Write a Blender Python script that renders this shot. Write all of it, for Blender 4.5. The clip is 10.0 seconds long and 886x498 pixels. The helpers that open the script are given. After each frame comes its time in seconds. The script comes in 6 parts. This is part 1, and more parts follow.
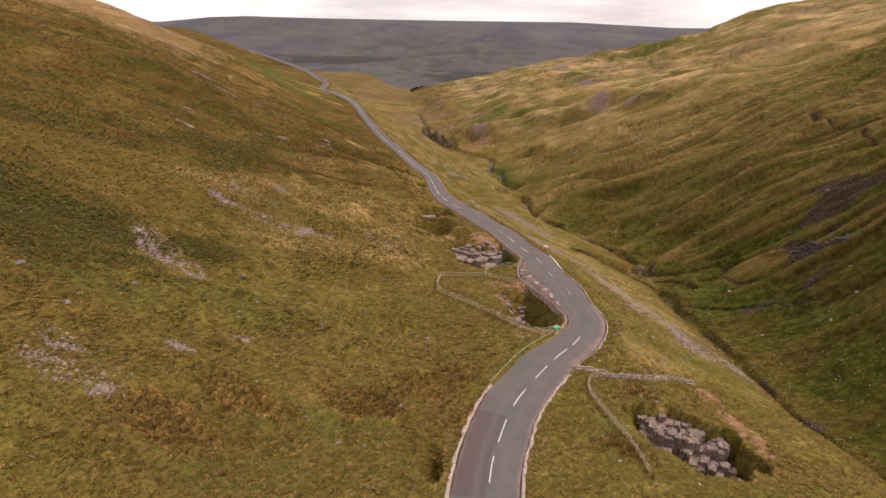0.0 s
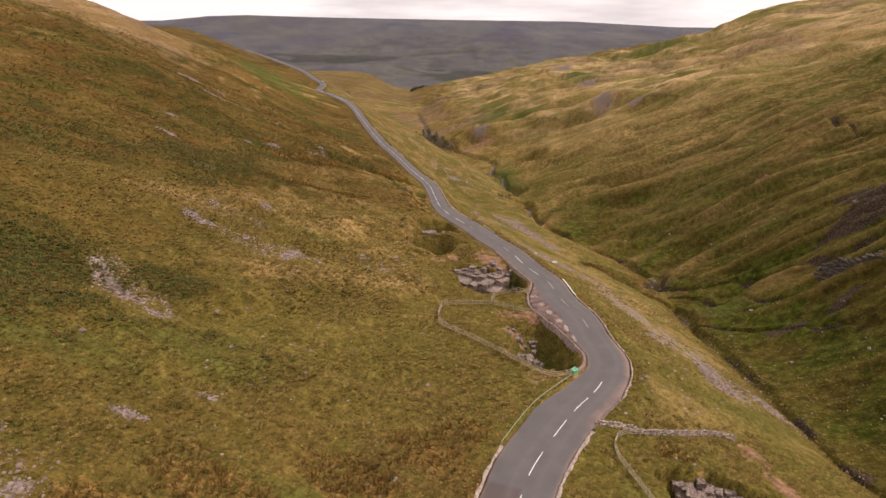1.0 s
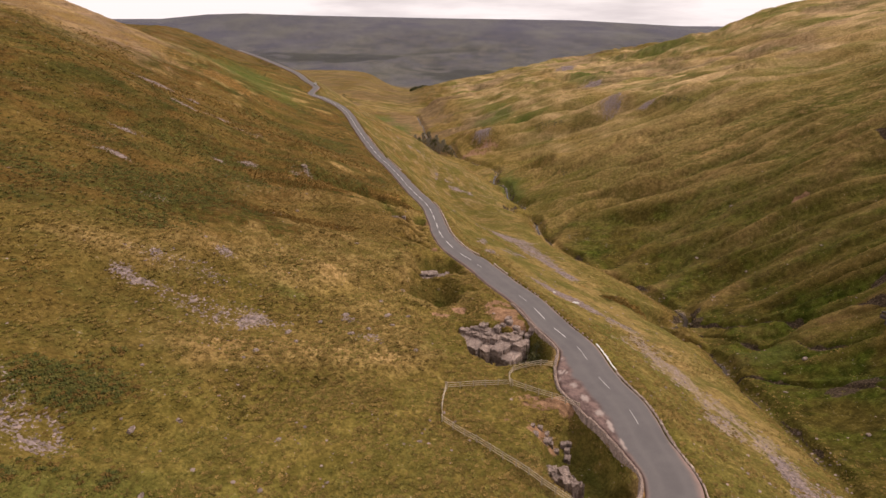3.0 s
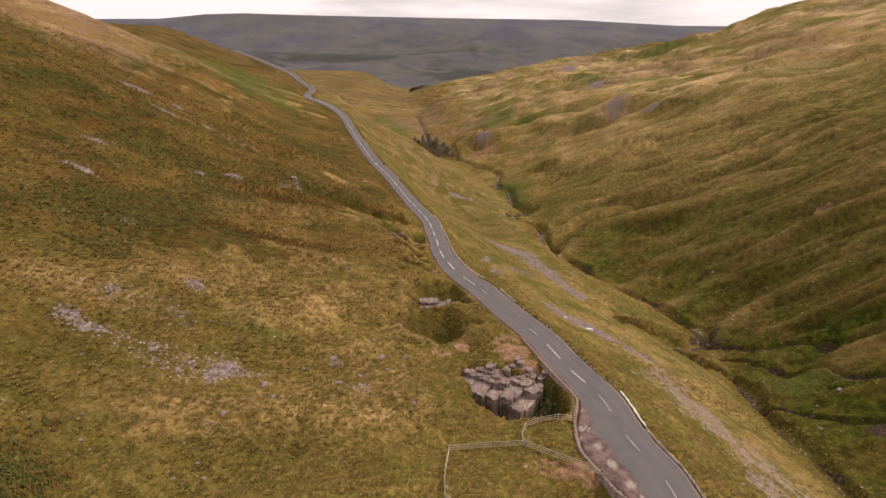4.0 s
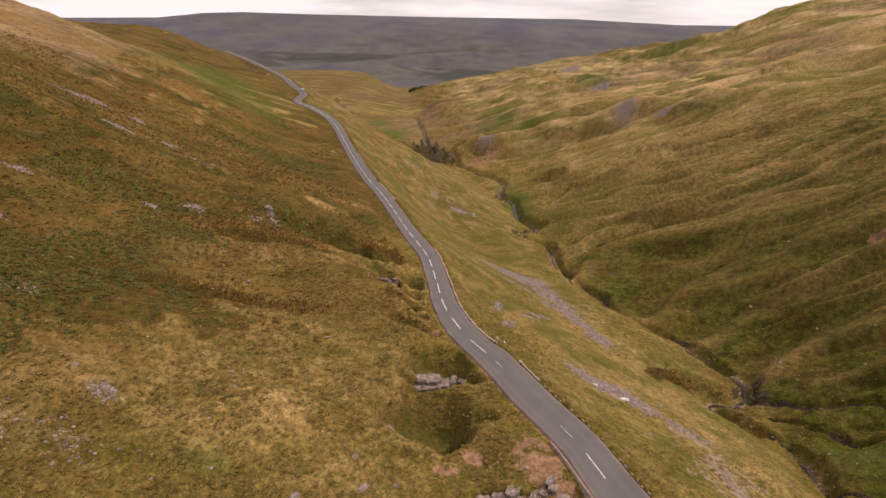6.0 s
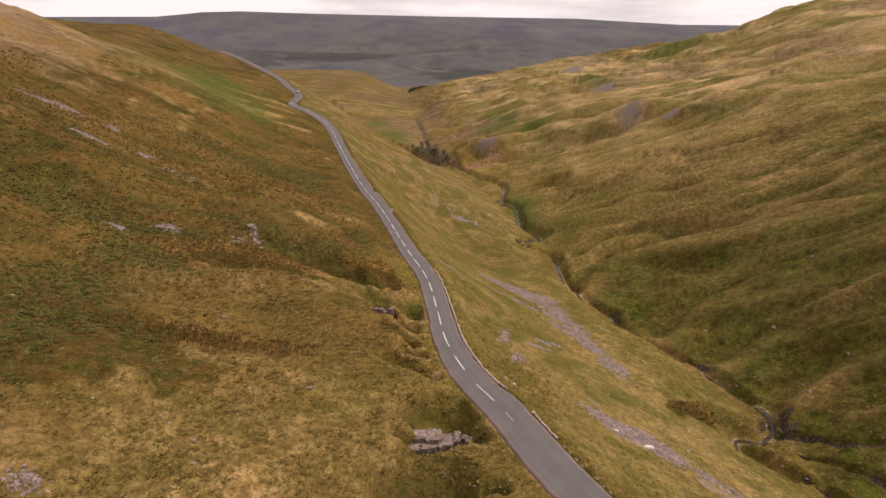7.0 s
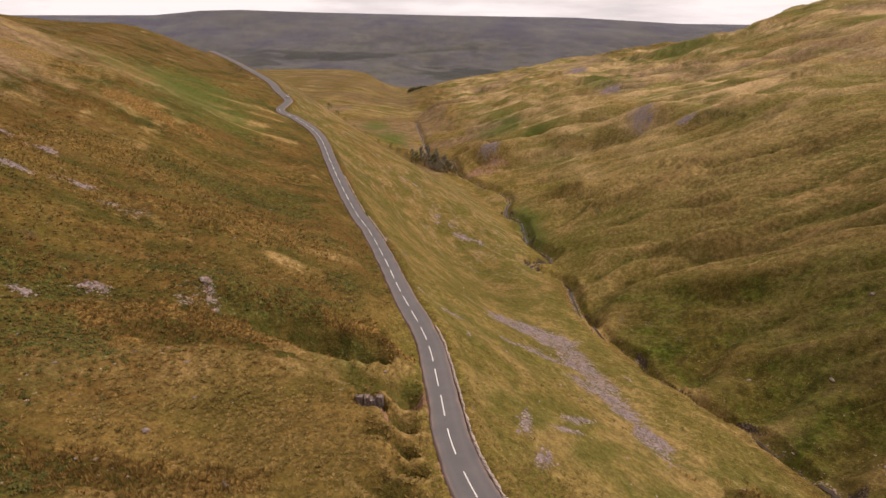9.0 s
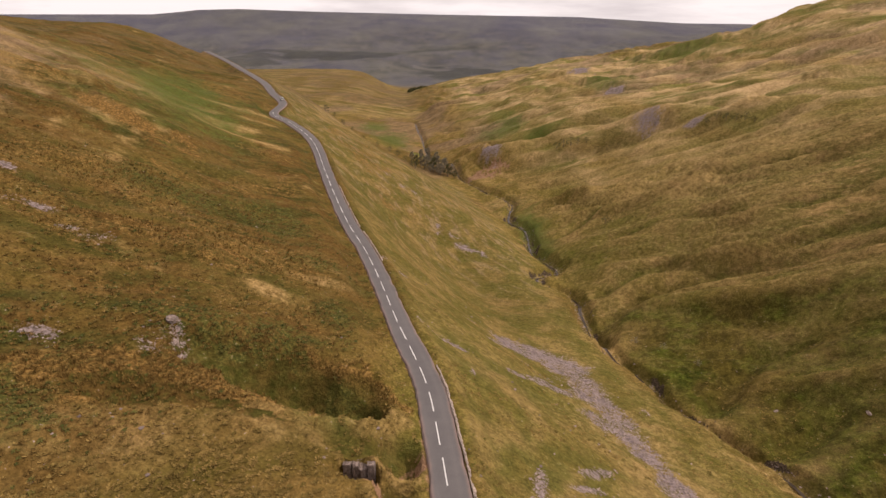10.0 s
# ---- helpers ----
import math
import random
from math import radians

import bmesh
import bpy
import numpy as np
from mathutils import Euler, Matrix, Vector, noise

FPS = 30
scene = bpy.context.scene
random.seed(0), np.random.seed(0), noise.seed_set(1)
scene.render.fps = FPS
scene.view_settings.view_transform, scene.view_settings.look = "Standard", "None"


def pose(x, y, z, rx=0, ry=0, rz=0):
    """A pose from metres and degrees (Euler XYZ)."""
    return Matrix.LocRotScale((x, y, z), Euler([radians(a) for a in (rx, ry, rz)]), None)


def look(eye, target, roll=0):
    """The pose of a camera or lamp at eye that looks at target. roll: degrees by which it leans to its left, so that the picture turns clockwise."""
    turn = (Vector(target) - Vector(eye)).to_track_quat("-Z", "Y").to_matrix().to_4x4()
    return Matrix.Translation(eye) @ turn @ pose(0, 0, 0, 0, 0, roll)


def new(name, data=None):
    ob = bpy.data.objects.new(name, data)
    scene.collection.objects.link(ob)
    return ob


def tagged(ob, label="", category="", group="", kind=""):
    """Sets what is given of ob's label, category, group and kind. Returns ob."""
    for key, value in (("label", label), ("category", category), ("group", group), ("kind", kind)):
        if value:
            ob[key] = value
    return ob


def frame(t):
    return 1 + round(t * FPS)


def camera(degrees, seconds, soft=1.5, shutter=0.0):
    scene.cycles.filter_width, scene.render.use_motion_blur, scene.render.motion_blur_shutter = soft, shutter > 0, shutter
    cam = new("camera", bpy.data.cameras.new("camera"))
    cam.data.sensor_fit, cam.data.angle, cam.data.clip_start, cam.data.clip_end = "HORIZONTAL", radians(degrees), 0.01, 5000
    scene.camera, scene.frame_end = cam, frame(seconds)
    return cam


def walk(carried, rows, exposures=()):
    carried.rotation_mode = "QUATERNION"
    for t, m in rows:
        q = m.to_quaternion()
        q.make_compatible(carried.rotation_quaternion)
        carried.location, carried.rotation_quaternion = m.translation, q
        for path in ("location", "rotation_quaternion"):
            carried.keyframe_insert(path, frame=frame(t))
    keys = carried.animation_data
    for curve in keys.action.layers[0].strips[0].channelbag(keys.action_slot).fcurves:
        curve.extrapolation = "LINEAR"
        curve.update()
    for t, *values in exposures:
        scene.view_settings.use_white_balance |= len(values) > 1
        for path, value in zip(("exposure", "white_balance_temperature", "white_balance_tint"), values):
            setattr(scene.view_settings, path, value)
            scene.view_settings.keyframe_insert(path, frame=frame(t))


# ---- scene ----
cam = camera(72.0, 10.0)
# one unit of the rows in metres, eye height over the datum, tilt of the first view, stretch along the view
METRES, EYE, TILT, STRETCH = 115.0, 60.0, -20.74, 1.3432
ROWS = [
    (0.0, 0.0, 0.0, 0.0, 0.0, 0.0, -0.0),
    (0.5, -0.0016, 0.0446, 0.0229, 0.01, -0.06, -0.03),
    (1.0, -0.0031, 0.0894, 0.0458, 0.02, -0.1, -0.04),
    (1.5, -0.005, 0.1344, 0.0685, 0.01, -0.15, -0.05),
    (2.0, -0.0064, 0.1792, 0.0912, 0.01, -0.18, -0.05),
    (2.5, -0.008, 0.2239, 0.1143, 0.0, -0.23, -0.07),
    (4.0, -0.0127, 0.3592, 0.1827, -0.06, -0.29, -0.04),
    (4.5, -0.014, 0.4035, 0.2055, -0.08, -0.31, -0.04),
    (5.0, -0.0157, 0.4479, 0.2285, -0.1, -0.34, -0.05),
    (5.5, -0.0172, 0.4922, 0.2513, -0.12, -0.37, -0.07),
    (7.0, -0.0212, 0.6255, 0.3181, -0.16, -0.46, -0.11),
    (7.5, -0.0226, 0.67, 0.3404, -0.17, -0.5, -0.12),
    (8.0, -0.0239, 0.7141, 0.3629, -0.17, -0.51, -0.13),
    (8.5, -0.0253, 0.7584, 0.3853, -0.18, -0.56, -0.14),
    (9.0, -0.0271, 0.8028, 0.4078, -0.2, -0.59, -0.17),
    (9.5, -0.0284, 0.8467, 0.4306, -0.21, -0.64, -0.17),
    (10.0, -0.0298, 0.8909, 0.4532, -0.21, -0.67, -0.19),
]
walk(cam, [(t, pose(0, 0, EYE, TILT, 0, 0) @ pose(METRES * x, METRES * STRETCH * y, METRES * z, 90 + pitch / STRETCH, roll, yaw / STRETCH))
           for t, x, y, z, yaw, pitch, roll in ROWS], [(0.0, 0.25, 6830, 20), (3.0, 0.19, 6830, 20), (10.0, 0.16, 6830, 20)])

# ---- land form (plain numpy) ----
# sections across the dale: (y, x of the road shelf, x of the beck, ground heights from the west crest over the road and the beck to the east crest)
SECTIONS = [
    (30, 3, 75, [60, 38, 25, 17, 11, 8, 0, -7, -1, 5, 9, 12, 14, 19]),
    (70, 8, 74, [72, 44, 25, 11, 8, 7, 1, -12, -8, 3, 17, 29, 40, 53]),
    (105, 28, 73, [79, 49, 20, 8, 6, 6, -3, -19, -16, 0, 22, 41, 59, 79]),
    (145, 21, 76, [83, 58, 29, 11, 4, 5, -9, -25, -22, -4, 25, 52, 77, 100]),
    (190, 2, 79, [85, 69, 42, 18, 9, 4, -14, -33, -28, -9, 28, 60, 87, 111]),
    (240, -7, 82, [84, 77, 56, 23, 10, 2, -22, -39, -30, -3, 21, 56, 88, 116]),
    (300, -24, 58, [90, 84, 65, 31, 10, 0, -28, -41, -36, -12, 20, 57, 92, 118]),
    (370, -47, 50, [92, 86, 75, 44, 18, 5, -37, -46, -33, -14, 17, 55, 94, 120]),
    (460, -89, 40, [84, 76, 73, 48, 26, 13, -17, -56, -40, -15, 13, 38, 96, 120]),
    (600, -118, 19, [66, 54, 56, 48, 23, 10, -37, -70, -60, -33, 0, 38, 97, 120]),
    (800, -150, -15, [44, 29, 20, 33, 2, -27, -67, -87, -63, -31, -10, 46, 110, 125]),
    (1100, -240, -45, [-40, -59, -74, -84, -86, -92, -95, -101, -83, -40, -6, 74, 112, 122]),
    (1600, -330, -90, [-100, -105, -103, -102, -101, -99, -100, -122, -98, -58, -18, 5, 35, 70]),
    (2300, -420, -120, [-130, -125, -120, -118, -118, -116, -127, -195, -150, -115, -75, -45, -10, 20]),
]
WEST = np.array([-1.5, -0.8, -0.42, -0.2, -0.08])
EAST = np.array([0.07, 0.18, 0.33, 0.52, 0.85, 1.6])
ROAD_LINE = [
    (1.0, -90.0, 8.2), (0.6, -35.0, 7.6), (1.5, 20.0, 7.2), (3.0, 40.0, 7.0),
    (5.8, 60.5, 6.7), (7.7, 68.3, 6.6), (10.2, 75.6, 6.4), (13.5, 81.7, 6.2), (18.7, 89.7, 6.0),
    (24.3, 96.9, 5.8), (27.5, 104.6, 5.6), (27.0, 112.5, 5.5), (26.6, 120.9, 5.3), (24.3, 129.6, 5.1),
    (23.0, 139.1, 4.9), (19.8, 147.7, 4.7), (16.5, 158.4, 4.6), (11.7, 168.7, 4.5), (7.1, 179.9, 4.3),
    (2.3, 189.3, 4.2), (-1.5, 201.8, 3.8), (-3.4, 216.1, 3.3), (-6.0, 234.2, 2.4), (-12.5, 258.3, 1.1),
    (-17.6, 278.5, 0.3), (-23.9, 300.4, 0.0), (-31.0, 319.5, 0.7), (-38.6, 342.7, 2.4), (-47.2, 370.7, 4.8),
    (-55.7, 399.3, 7.4), (-63.9, 419.3, 9.0), (-76.7, 441.8, 10.5), (-89.1, 461.1, 11.5), (-91.6, 490.7, 12.7),
    (-105.1, 522.4, 14.2), (-121.4, 562.7, 16.1), (-150.4, 618.6, 18.5), (-188.9, 692.6, 20.9), (-233.6, 773.1, 23.4),
]
BECK_LINE = [
    (76, -80, -2.5), (75.5, -20, -4.5), (75, 30, -8), (73.5, 70, -12), (72.5, 100, -18), (73, 118, -20.5), (77, 152, -26), (78, 184, -32), (81, 199, -33.6), (79.5, 206, -34.2), (75, 211.5, -35), (70.5, 217, -35.6),
    (68, 221.5, -36), (70, 225.3, -36.3), (75, 224.5, -36.6), (79, 228, -37.2), (84.5, 236, -38), (82, 244, -38.6), (77, 258, -39.5), (61, 281, -40), (58, 302, -40.5), (50, 322, -41.5), (49, 350, -43.5), (50, 368, -45), (37, 384, -46.5),
    (49, 400, -49), (47, 418, -51), (43, 436, -53), (45, 480, -61), (39, 512, -63), (45, 552, -66), (33, 585, -70), (18, 648, -74), (8, 700, -79), (-15, 800, -87), (-30, 950, -93), (-45, 1100, -99),
]


def spline(points, n):
    """A Catmull-Rom line through the points, n steps a span."""
    k = np.asarray(points, float)
    p = np.vstack([2 * k[0] - k[1], k, 2 * k[-1] - k[-2]])
    u = np.linspace(0, 1, n, endpoint=False)[:, None]
    out = []
    for i in range(1, len(p) - 2):
        a, b, c, d = p[i - 1:i + 3]
        out.append(0.5 * (2 * b + (c - a) * u + (2 * a - 5 * b + 4 * c - d) * u ** 2 + (3 * b - a - 3 * c + d) * u ** 3))
    return np.vstack(out + [k[-1:]])


def even(line, step):
    """The line cut to even steps, by its length in plan."""
    s = np.concatenate([[0], np.cumsum(np.hypot(*np.diff(line[:, :2], axis=0).T))])
    t = np.arange(0, s[-1], step)
    return np.stack([np.interp(t, s, line[:, i]) for i in range(3)], 1)


def hermite(x, k, v):
    """Smooth curve through (k, v) at x."""
    i = np.clip(np.searchsorted(k, x) - 1, 0, len(k) - 2)
    m = np.empty(len(k))
    m[1:-1] = (v[2:] - v[:-2]) / (k[2:] - k[:-2])
    m[0], m[-1] = (v[1] - v[0]) / (k[1] - k[0]), (v[-1] - v[-2]) / (k[-1] - k[-2])
    h = k[i + 1] - k[i]
    u = np.clip((x - k[i]) / h, 0, 1)
    return (v[i] * (2 * u ** 3 - 3 * u ** 2 + 1) + v[i + 1] * (3 * u ** 2 - 2 * u ** 3)
            + h * (m[i] * (u ** 3 - 2 * u ** 2 + u) + m[i + 1] * (u ** 3 - u ** 2)))


SEC_Y = np.array([s[0] for s in SECTIONS], float)
SEC_LOG = np.log(SEC_Y + 60)
SHOULDER = 0.82        # a convex shoulder stands over the beck, at this part of the way from the road down to it
SEC_Z = np.array([[*s[3][:7], s[3][7] + (0.74 if s[0] < 90 else 0.5 if s[0] < 120 else 0.46 if s[0] < 400 else 0.36 if s[0] < 500 else 0.22) * (s[3][6] - s[3][7]), *s[3][7:]] for s in SECTIONS], float)
SEC_X = np.array([[*(s[1] + WEST * (s[0] + 60)), s[1], (s[1] + s[2]) / 2, s[1] + SHOULDER * (s[2] - s[1]), s[2], *(s[2] + EAST * (s[0] + 60))] for s in SECTIONS])
ROAD = even(spline(ROAD_LINE, 12), 1.0)
BECK = even(spline(BECK_LINE, 12), 1.5)


def value_noise(x, y, seed):
    """Smooth lattice noise, -1 to 1."""
    xi, yi = np.floor(x).astype(np.int64), np.floor(y).astype(np.int64)
    u, v = x - xi, y - yi
    u, v = u * u * u * (u * (6 * u - 15) + 10), v * v * v * (v * (6 * v - 15) + 10)

    def lattice(a, b):
        n = (a * 374761393 + b * 668265263 + seed * 982451653) & 0x7FFFFFFF
        n = ((n ^ (n >> 13)) * 1274126177) & 0x7FFFFFFF
        return ((n ^ (n >> 16)) & 0xFFFF) / 32767.5 - 1
    a, b, c, d = lattice(xi, yi), lattice(xi + 1, yi), lattice(xi, yi + 1), lattice(xi + 1, yi + 1)
    return (a * (1 - u) + b * u) * (1 - v) + (c * (1 - u) + d * u) * v


def fractal(x, y, size, octaves, seed, gain=0.5):
    total, amp = 0, 1.0
    for o in range(octaves):
        c, s = math.cos(0.6 * o + seed), math.sin(0.6 * o + seed)
        total = total + amp * value_noise((c * x - s * y) / size + 17.3 * o, (s * x + c * y) / size - 9.1 * o, seed + o)
        size, amp = size / 2.03, amp * gain
    return total


def step01(a, b, x):
    t = np.clip((x - a) / (b - a), 0, 1)
    return t * t * (3 - 2 * t)


def nearest(line, x, y, reach):
    """Distance to the line, signed (plus to its right), and the height and place along it at the nearest point; far off: reach."""
    d = np.full(x.shape, float(reach))
    z, along = np.zeros(x.shape), np.zeros(x.shape)
    for i in range(0, len(line) - 1):
        a, b = line[i], line[i + 1]
        lo, hi = min(a[1], b[1]) - reach, max(a[1], b[1]) + reach
        rows = slice(np.searchsorted(y[:, 0], lo), np.searchsorted(y[:, 0], hi))
        if rows.start >= rows.stop:
            continue
        px, py = x[rows] - a[0], y[rows] - a[1]
        ex, ey = b[0] - a[0], b[1] - a[1]
        near = np.abs(px) < reach + 3
        if not near.any():
            continue
        t = np.clip((px * ex + py * ey) / (ex * ex + ey * ey), 0, 1)
        dist = np.hypot(px - t * ex, py - t * ey)
        side = np.where(px * ey - py * ex > 0, 1.0, -1.0)
        better = dist < np.abs(d[rows])
        d[rows] = np.where(better, dist * side, d[rows])
        z[rows] = np.where(better, a[2] + t * (b[2] - a[2]), z[rows])
        along[rows] = np.where(better, i + t, along[rows])
    return d, z, along


def sections_height(x, y):
    """The bare dale: rows of one y each."""
    out = np.empty(x.shape)
    for r in range(len(x)):
        yy = np.array([np.log(np.clip(y[r, 0], -20, 2300) + 60)])
        kx = np.array([hermite(yy, SEC_LOG, SEC_X[:, j])[0] for j in range(SEC_X.shape[1])])
        kz = np.array([hermite(yy, SEC_LOG, SEC_Z[:, j])[0] for j in range(SEC_X.shape[1])])
        west, east = hermite(x[r], kx[:9], kz[:9]), hermite(x[r], kx[8:], kz[8:])
        out[r] = np.where(x[r] < kx[8], west, east)
    return out


def fells(x, y, z):
    """Beyond the dale the land drops, then rises to the far fell."""
    bearing = x / np.maximum(y, 1)
    z = z * (1 - step01(2200, 2700, y)) + -210 * step01(2200, 2700, y)
    top = np.interp(bearing, (-1.2, -0.43, -0.36, -0.30, -0.2, 0.0, 0.2, 0.36, 1.2), (20, 36, 66, 72, 60, 42, 30, -10, -40))
    rise = step01(2850, 4100, y)
    folds = 48 * fractal(x * 0.8, y, 700, 4, 5)
    return z + (top + 210) * rise + folds * step01(2700, 3100, y) * (1 - step01(3500, 4050, y))


# half widths of the road to its west and east edge, by y: wide round the bend, with a lay-by beside it
WIDTHS = [(20, 4.6, 4.0), (60, 4.7, 4.0), (75, 5.0, 4.1), (88, 5.3, 3.9), (96, 4.4, 4.0), (102, 3.5, 3.9), (107, 3.5, 3.5), (112, 4.2, 3.4),
          (120, 6.9, 3.4), (128, 7.4, 3.5), (134, 5.6, 3.5), (139, 3.6, 3.6), (145, 3.1, 3.6), (160, 3.1, 3.6), (180, 3.1, 3.6), (190, 2.8, 3.1),
          (205, 2.3, 3.1), (230, 2.2, 2.9), (300, 2.2, 2.7), (800, 2.3, 2.6)]
WIDTH_Y, WIDTH_W, WIDTH_E = (np.array(c, float) for c in zip(*WIDTHS))
SIDE_BECKS = [
    [(83, 230, -38), (89, 224.5, -36), (93, 219.5, -34), (101, 215.5, -31), (112, 203, -24), (124, 192, -15), (140, 184, -5)],
    [(76.5, 223.8, -36), (84.5, 218, -36), (88.5, 212, -35), (93, 207, -33), (98.5, 200, -28), (101.6, 191, -24), (105, 188, -21), (112, 182, -15)],
    [(166, 282, 25), (168, 271.6, 26), (168.8, 259, 25.7), (170.6, 250.8, 25), (169.5, 236, 24.7), (172, 224, 25)],
    [(80, 190, -33), (86, 184, -31), (92.7, 178, -28), (98.6, 169.7, -23), (104, 160, -16), (110, 150, -9)],
]
# a clough that comes down from the east far up the dale, under a spur
CLOUGH = [(-6, 742, -66), (30, 735, -62), (60, 722, -57), (92, 716, -50), (115, 706, -46), (140, 682, -36), (165, 660, -27), (190, 640, -19), (212, 596, -8), (236, 556, 4), (266, 522, 14), (320, 505, 30)]
# the head of a second clough, behind a straw spur
CLOUGH_HEAD = [(196, 650, 0), (228, 622, 0), (282, 622, 0), (336, 612, 0), (400, 588, 0), (470, 560, 0)]
# narrow grassy gullies down the east side
GULLIES = [
    [(50, 328, 0), (60, 345, 0), (74, 352, 0), (88, 353, 0), (105, 350, 0), (118, 345, 0), (132, 336, 0), (141, 320, 0), (152, 311, 0)],
    [(59, 362, 0), (75, 368, 0), (90, 366, 0), (106, 365, 0), (120, 353, 0), (134, 347, 0), (148, 335, 0)],
    [(72, 410, 0), (94, 412, 0), (108, 405, 0), (123, 390, 0), (139, 378, 0), (158, 371, 0)],
    [(70, 284, 0), (88, 301, 0), (104, 300, 0), (116, 294, 0), (128, 289, 0), (138, 284, 0), (149, 277, 0)],
    [(80, 266, 0), (96, 274, 0), (108, 275, 0), (121, 273, 0), (133, 271, 0), (145, 265, 0)],
    [(90, 246, 0), (105, 251, 0), (116, 249, 0), (125, 247, 0), (135, 244, 0), (152, 234, 0)],
    [(92, 204, 0), (104, 207, 0), (115, 206, 0), (128, 205, 0)],
    [(60, 445, 0), (82, 462, 0), (104, 458, 0), (128, 440, 0), (156, 428, 0), (190, 412, 0)],
]
# long low swells of the west side: points, height, half width
SWELLS = [
    ([(-46, 168, 0), (-42, 169.5, 0), (-36, 171, 0), (-30, 170, 0), (-24, 168.5, 0), (-18, 168, 0)], 1.7, 4.2),
    ([(-30, 147, 0), (-27, 149, 0), (-21, 155, 0), (-15, 162, 0), (-10, 167, 0)], 1.2, 3.6),
    ([(-38, 178, 0), (-29, 179, 0), (-18, 177, 0), (-10, 175.5, 0)], 1.1, 3.2),
    ([(-56, 136, 0), (-49, 139, 0), (-43, 149, 0), (-36, 159, 0), (-23, 156, 0)], 1.3, 4.2),
    ([(-52, 200, 0), (-40, 205, 0), (-32, 213, 0), (-24, 212, 0)], 1.3, 3.6),
    ([(-34, 118, 0), (-24, 124, 0), (-14, 128, 0), (-6, 131, 0)], 1.0, 4.0),
]
# potholes and hollows: x, y, half sizes, turn in degrees, depth, steepness (1: sheer)
HOLLOWS = [
    (37.0, 74.2, 9.2, 6.4, -26, 10.0, 0.78), (17.4, 109.5, 5.8, 8.6, 0, 5.0, 0.45), (19.3, 104.4, 3.8, 3.6, 0, 11.0, 0.78),
    (9.8, 139.2, 7.4, 4.2, -22, 9.5, 0.72), (7.8, 144.8, 7.2, 3.6, -26, 4.6, 0.8), (14.6, 140.5, 3.6, 6.4, 0, 5.0, 0.4),
    (-3.6, 172.0, 5.6, 2.6, 6, 5.0, 0.75), (-3.0, 178.0, 6.4, 5.4, 6, 4.7, 0.4), (1.6, 174.5, 3.6, 3.0, 0, 3.7, 0.4),
    (-4.4, 161.6, 7.4, 5.6, -10, 4.8, 0.55),
    (-25.0, 223.4, 11.5, 7.4, -6, 7.8, 0.5), (-17.0, 224.0, 5.4, 6.4, 0, 7.1, 0.5), (-36.0, 224.5, 7.0, 4.2, -14, 3.4, 0.5),
    (-13.6, 207.8, 2.9, 2.0, 0, 5.5, 0.75), (-15.0, 213.0, 5.0, 3.4, -6, 2.0, 0.4), (-9.6, 214.0, 3.6, 4.6, 10, 3.0, 0.4),
    (-9.0, 205.0, 2.8, 2.6, 0, 4.0, 0.4), (-8.4, 199.4, 2.3, 1.7, 0, 3.7, 0.4), (-12.4, 200.6, 2.8, 1.8, 0, 2.2, 0.4), (-7.4, 195.4, 2.8, 1.8, 0, 3.4, 0.4),
    (-9.2, 190.4, 4.2, 2.6, -6, 4.0, 0.4), (-4.6, 189.0, 2.4, 1.6, 0, 2.2, 0.4), (4.2, 163.0, 2.4, 1.8, 0, 2.2, 0.4), (-1.5, 62.5, 1.6, 3.2, 0, 2.4, 0.5),
]


def blob(x, y, cx, cy, rx, ry, turn=0.0):
    """How far out from the middle of a turned ellipse, 1 at its rim."""
    c, s = math.cos(math.radians(turn)), math.sin(math.radians(turn))
    return np.hypot((c * (x - cx) + s * (y - cy)) / rx, (c * (y - cy) - s * (x - cx)) / ry)


def beck_x(y):
    return np.interp(y, SEC_Y, [s[2] for s in SECTIONS])


def ribs(x, y):
    """Ribs and gullies that run down the east side of the dale: crests plus, gullies minus."""
    east = x - beck_x(y)
    scale = np.clip((y + 60) / 300, 0.5, 6)
    v = np.log(np.maximum(y + 0.42 * east, -40) + 60)
    rib = 1 - 2 * np.abs(value_noise(13 * v + 0.5 * fractal(x, y, 70, 2, 3), east / (170 * scale), 21))
    rib2 = -1 + 2.4 * np.abs(value_noise(31 * v + 0.5 * fractal(x, y, 40, 2, 4), east / (90 * scale), 22))
    rib3 = -1 + 2.4 * np.abs(value_noise(62 * v + 0.5 * fractal(x, y, 30, 2, 6), east / (50 * scale), 23))
    return 1.7 * rib + 1.5 * rib2 + 1.3 * rib3


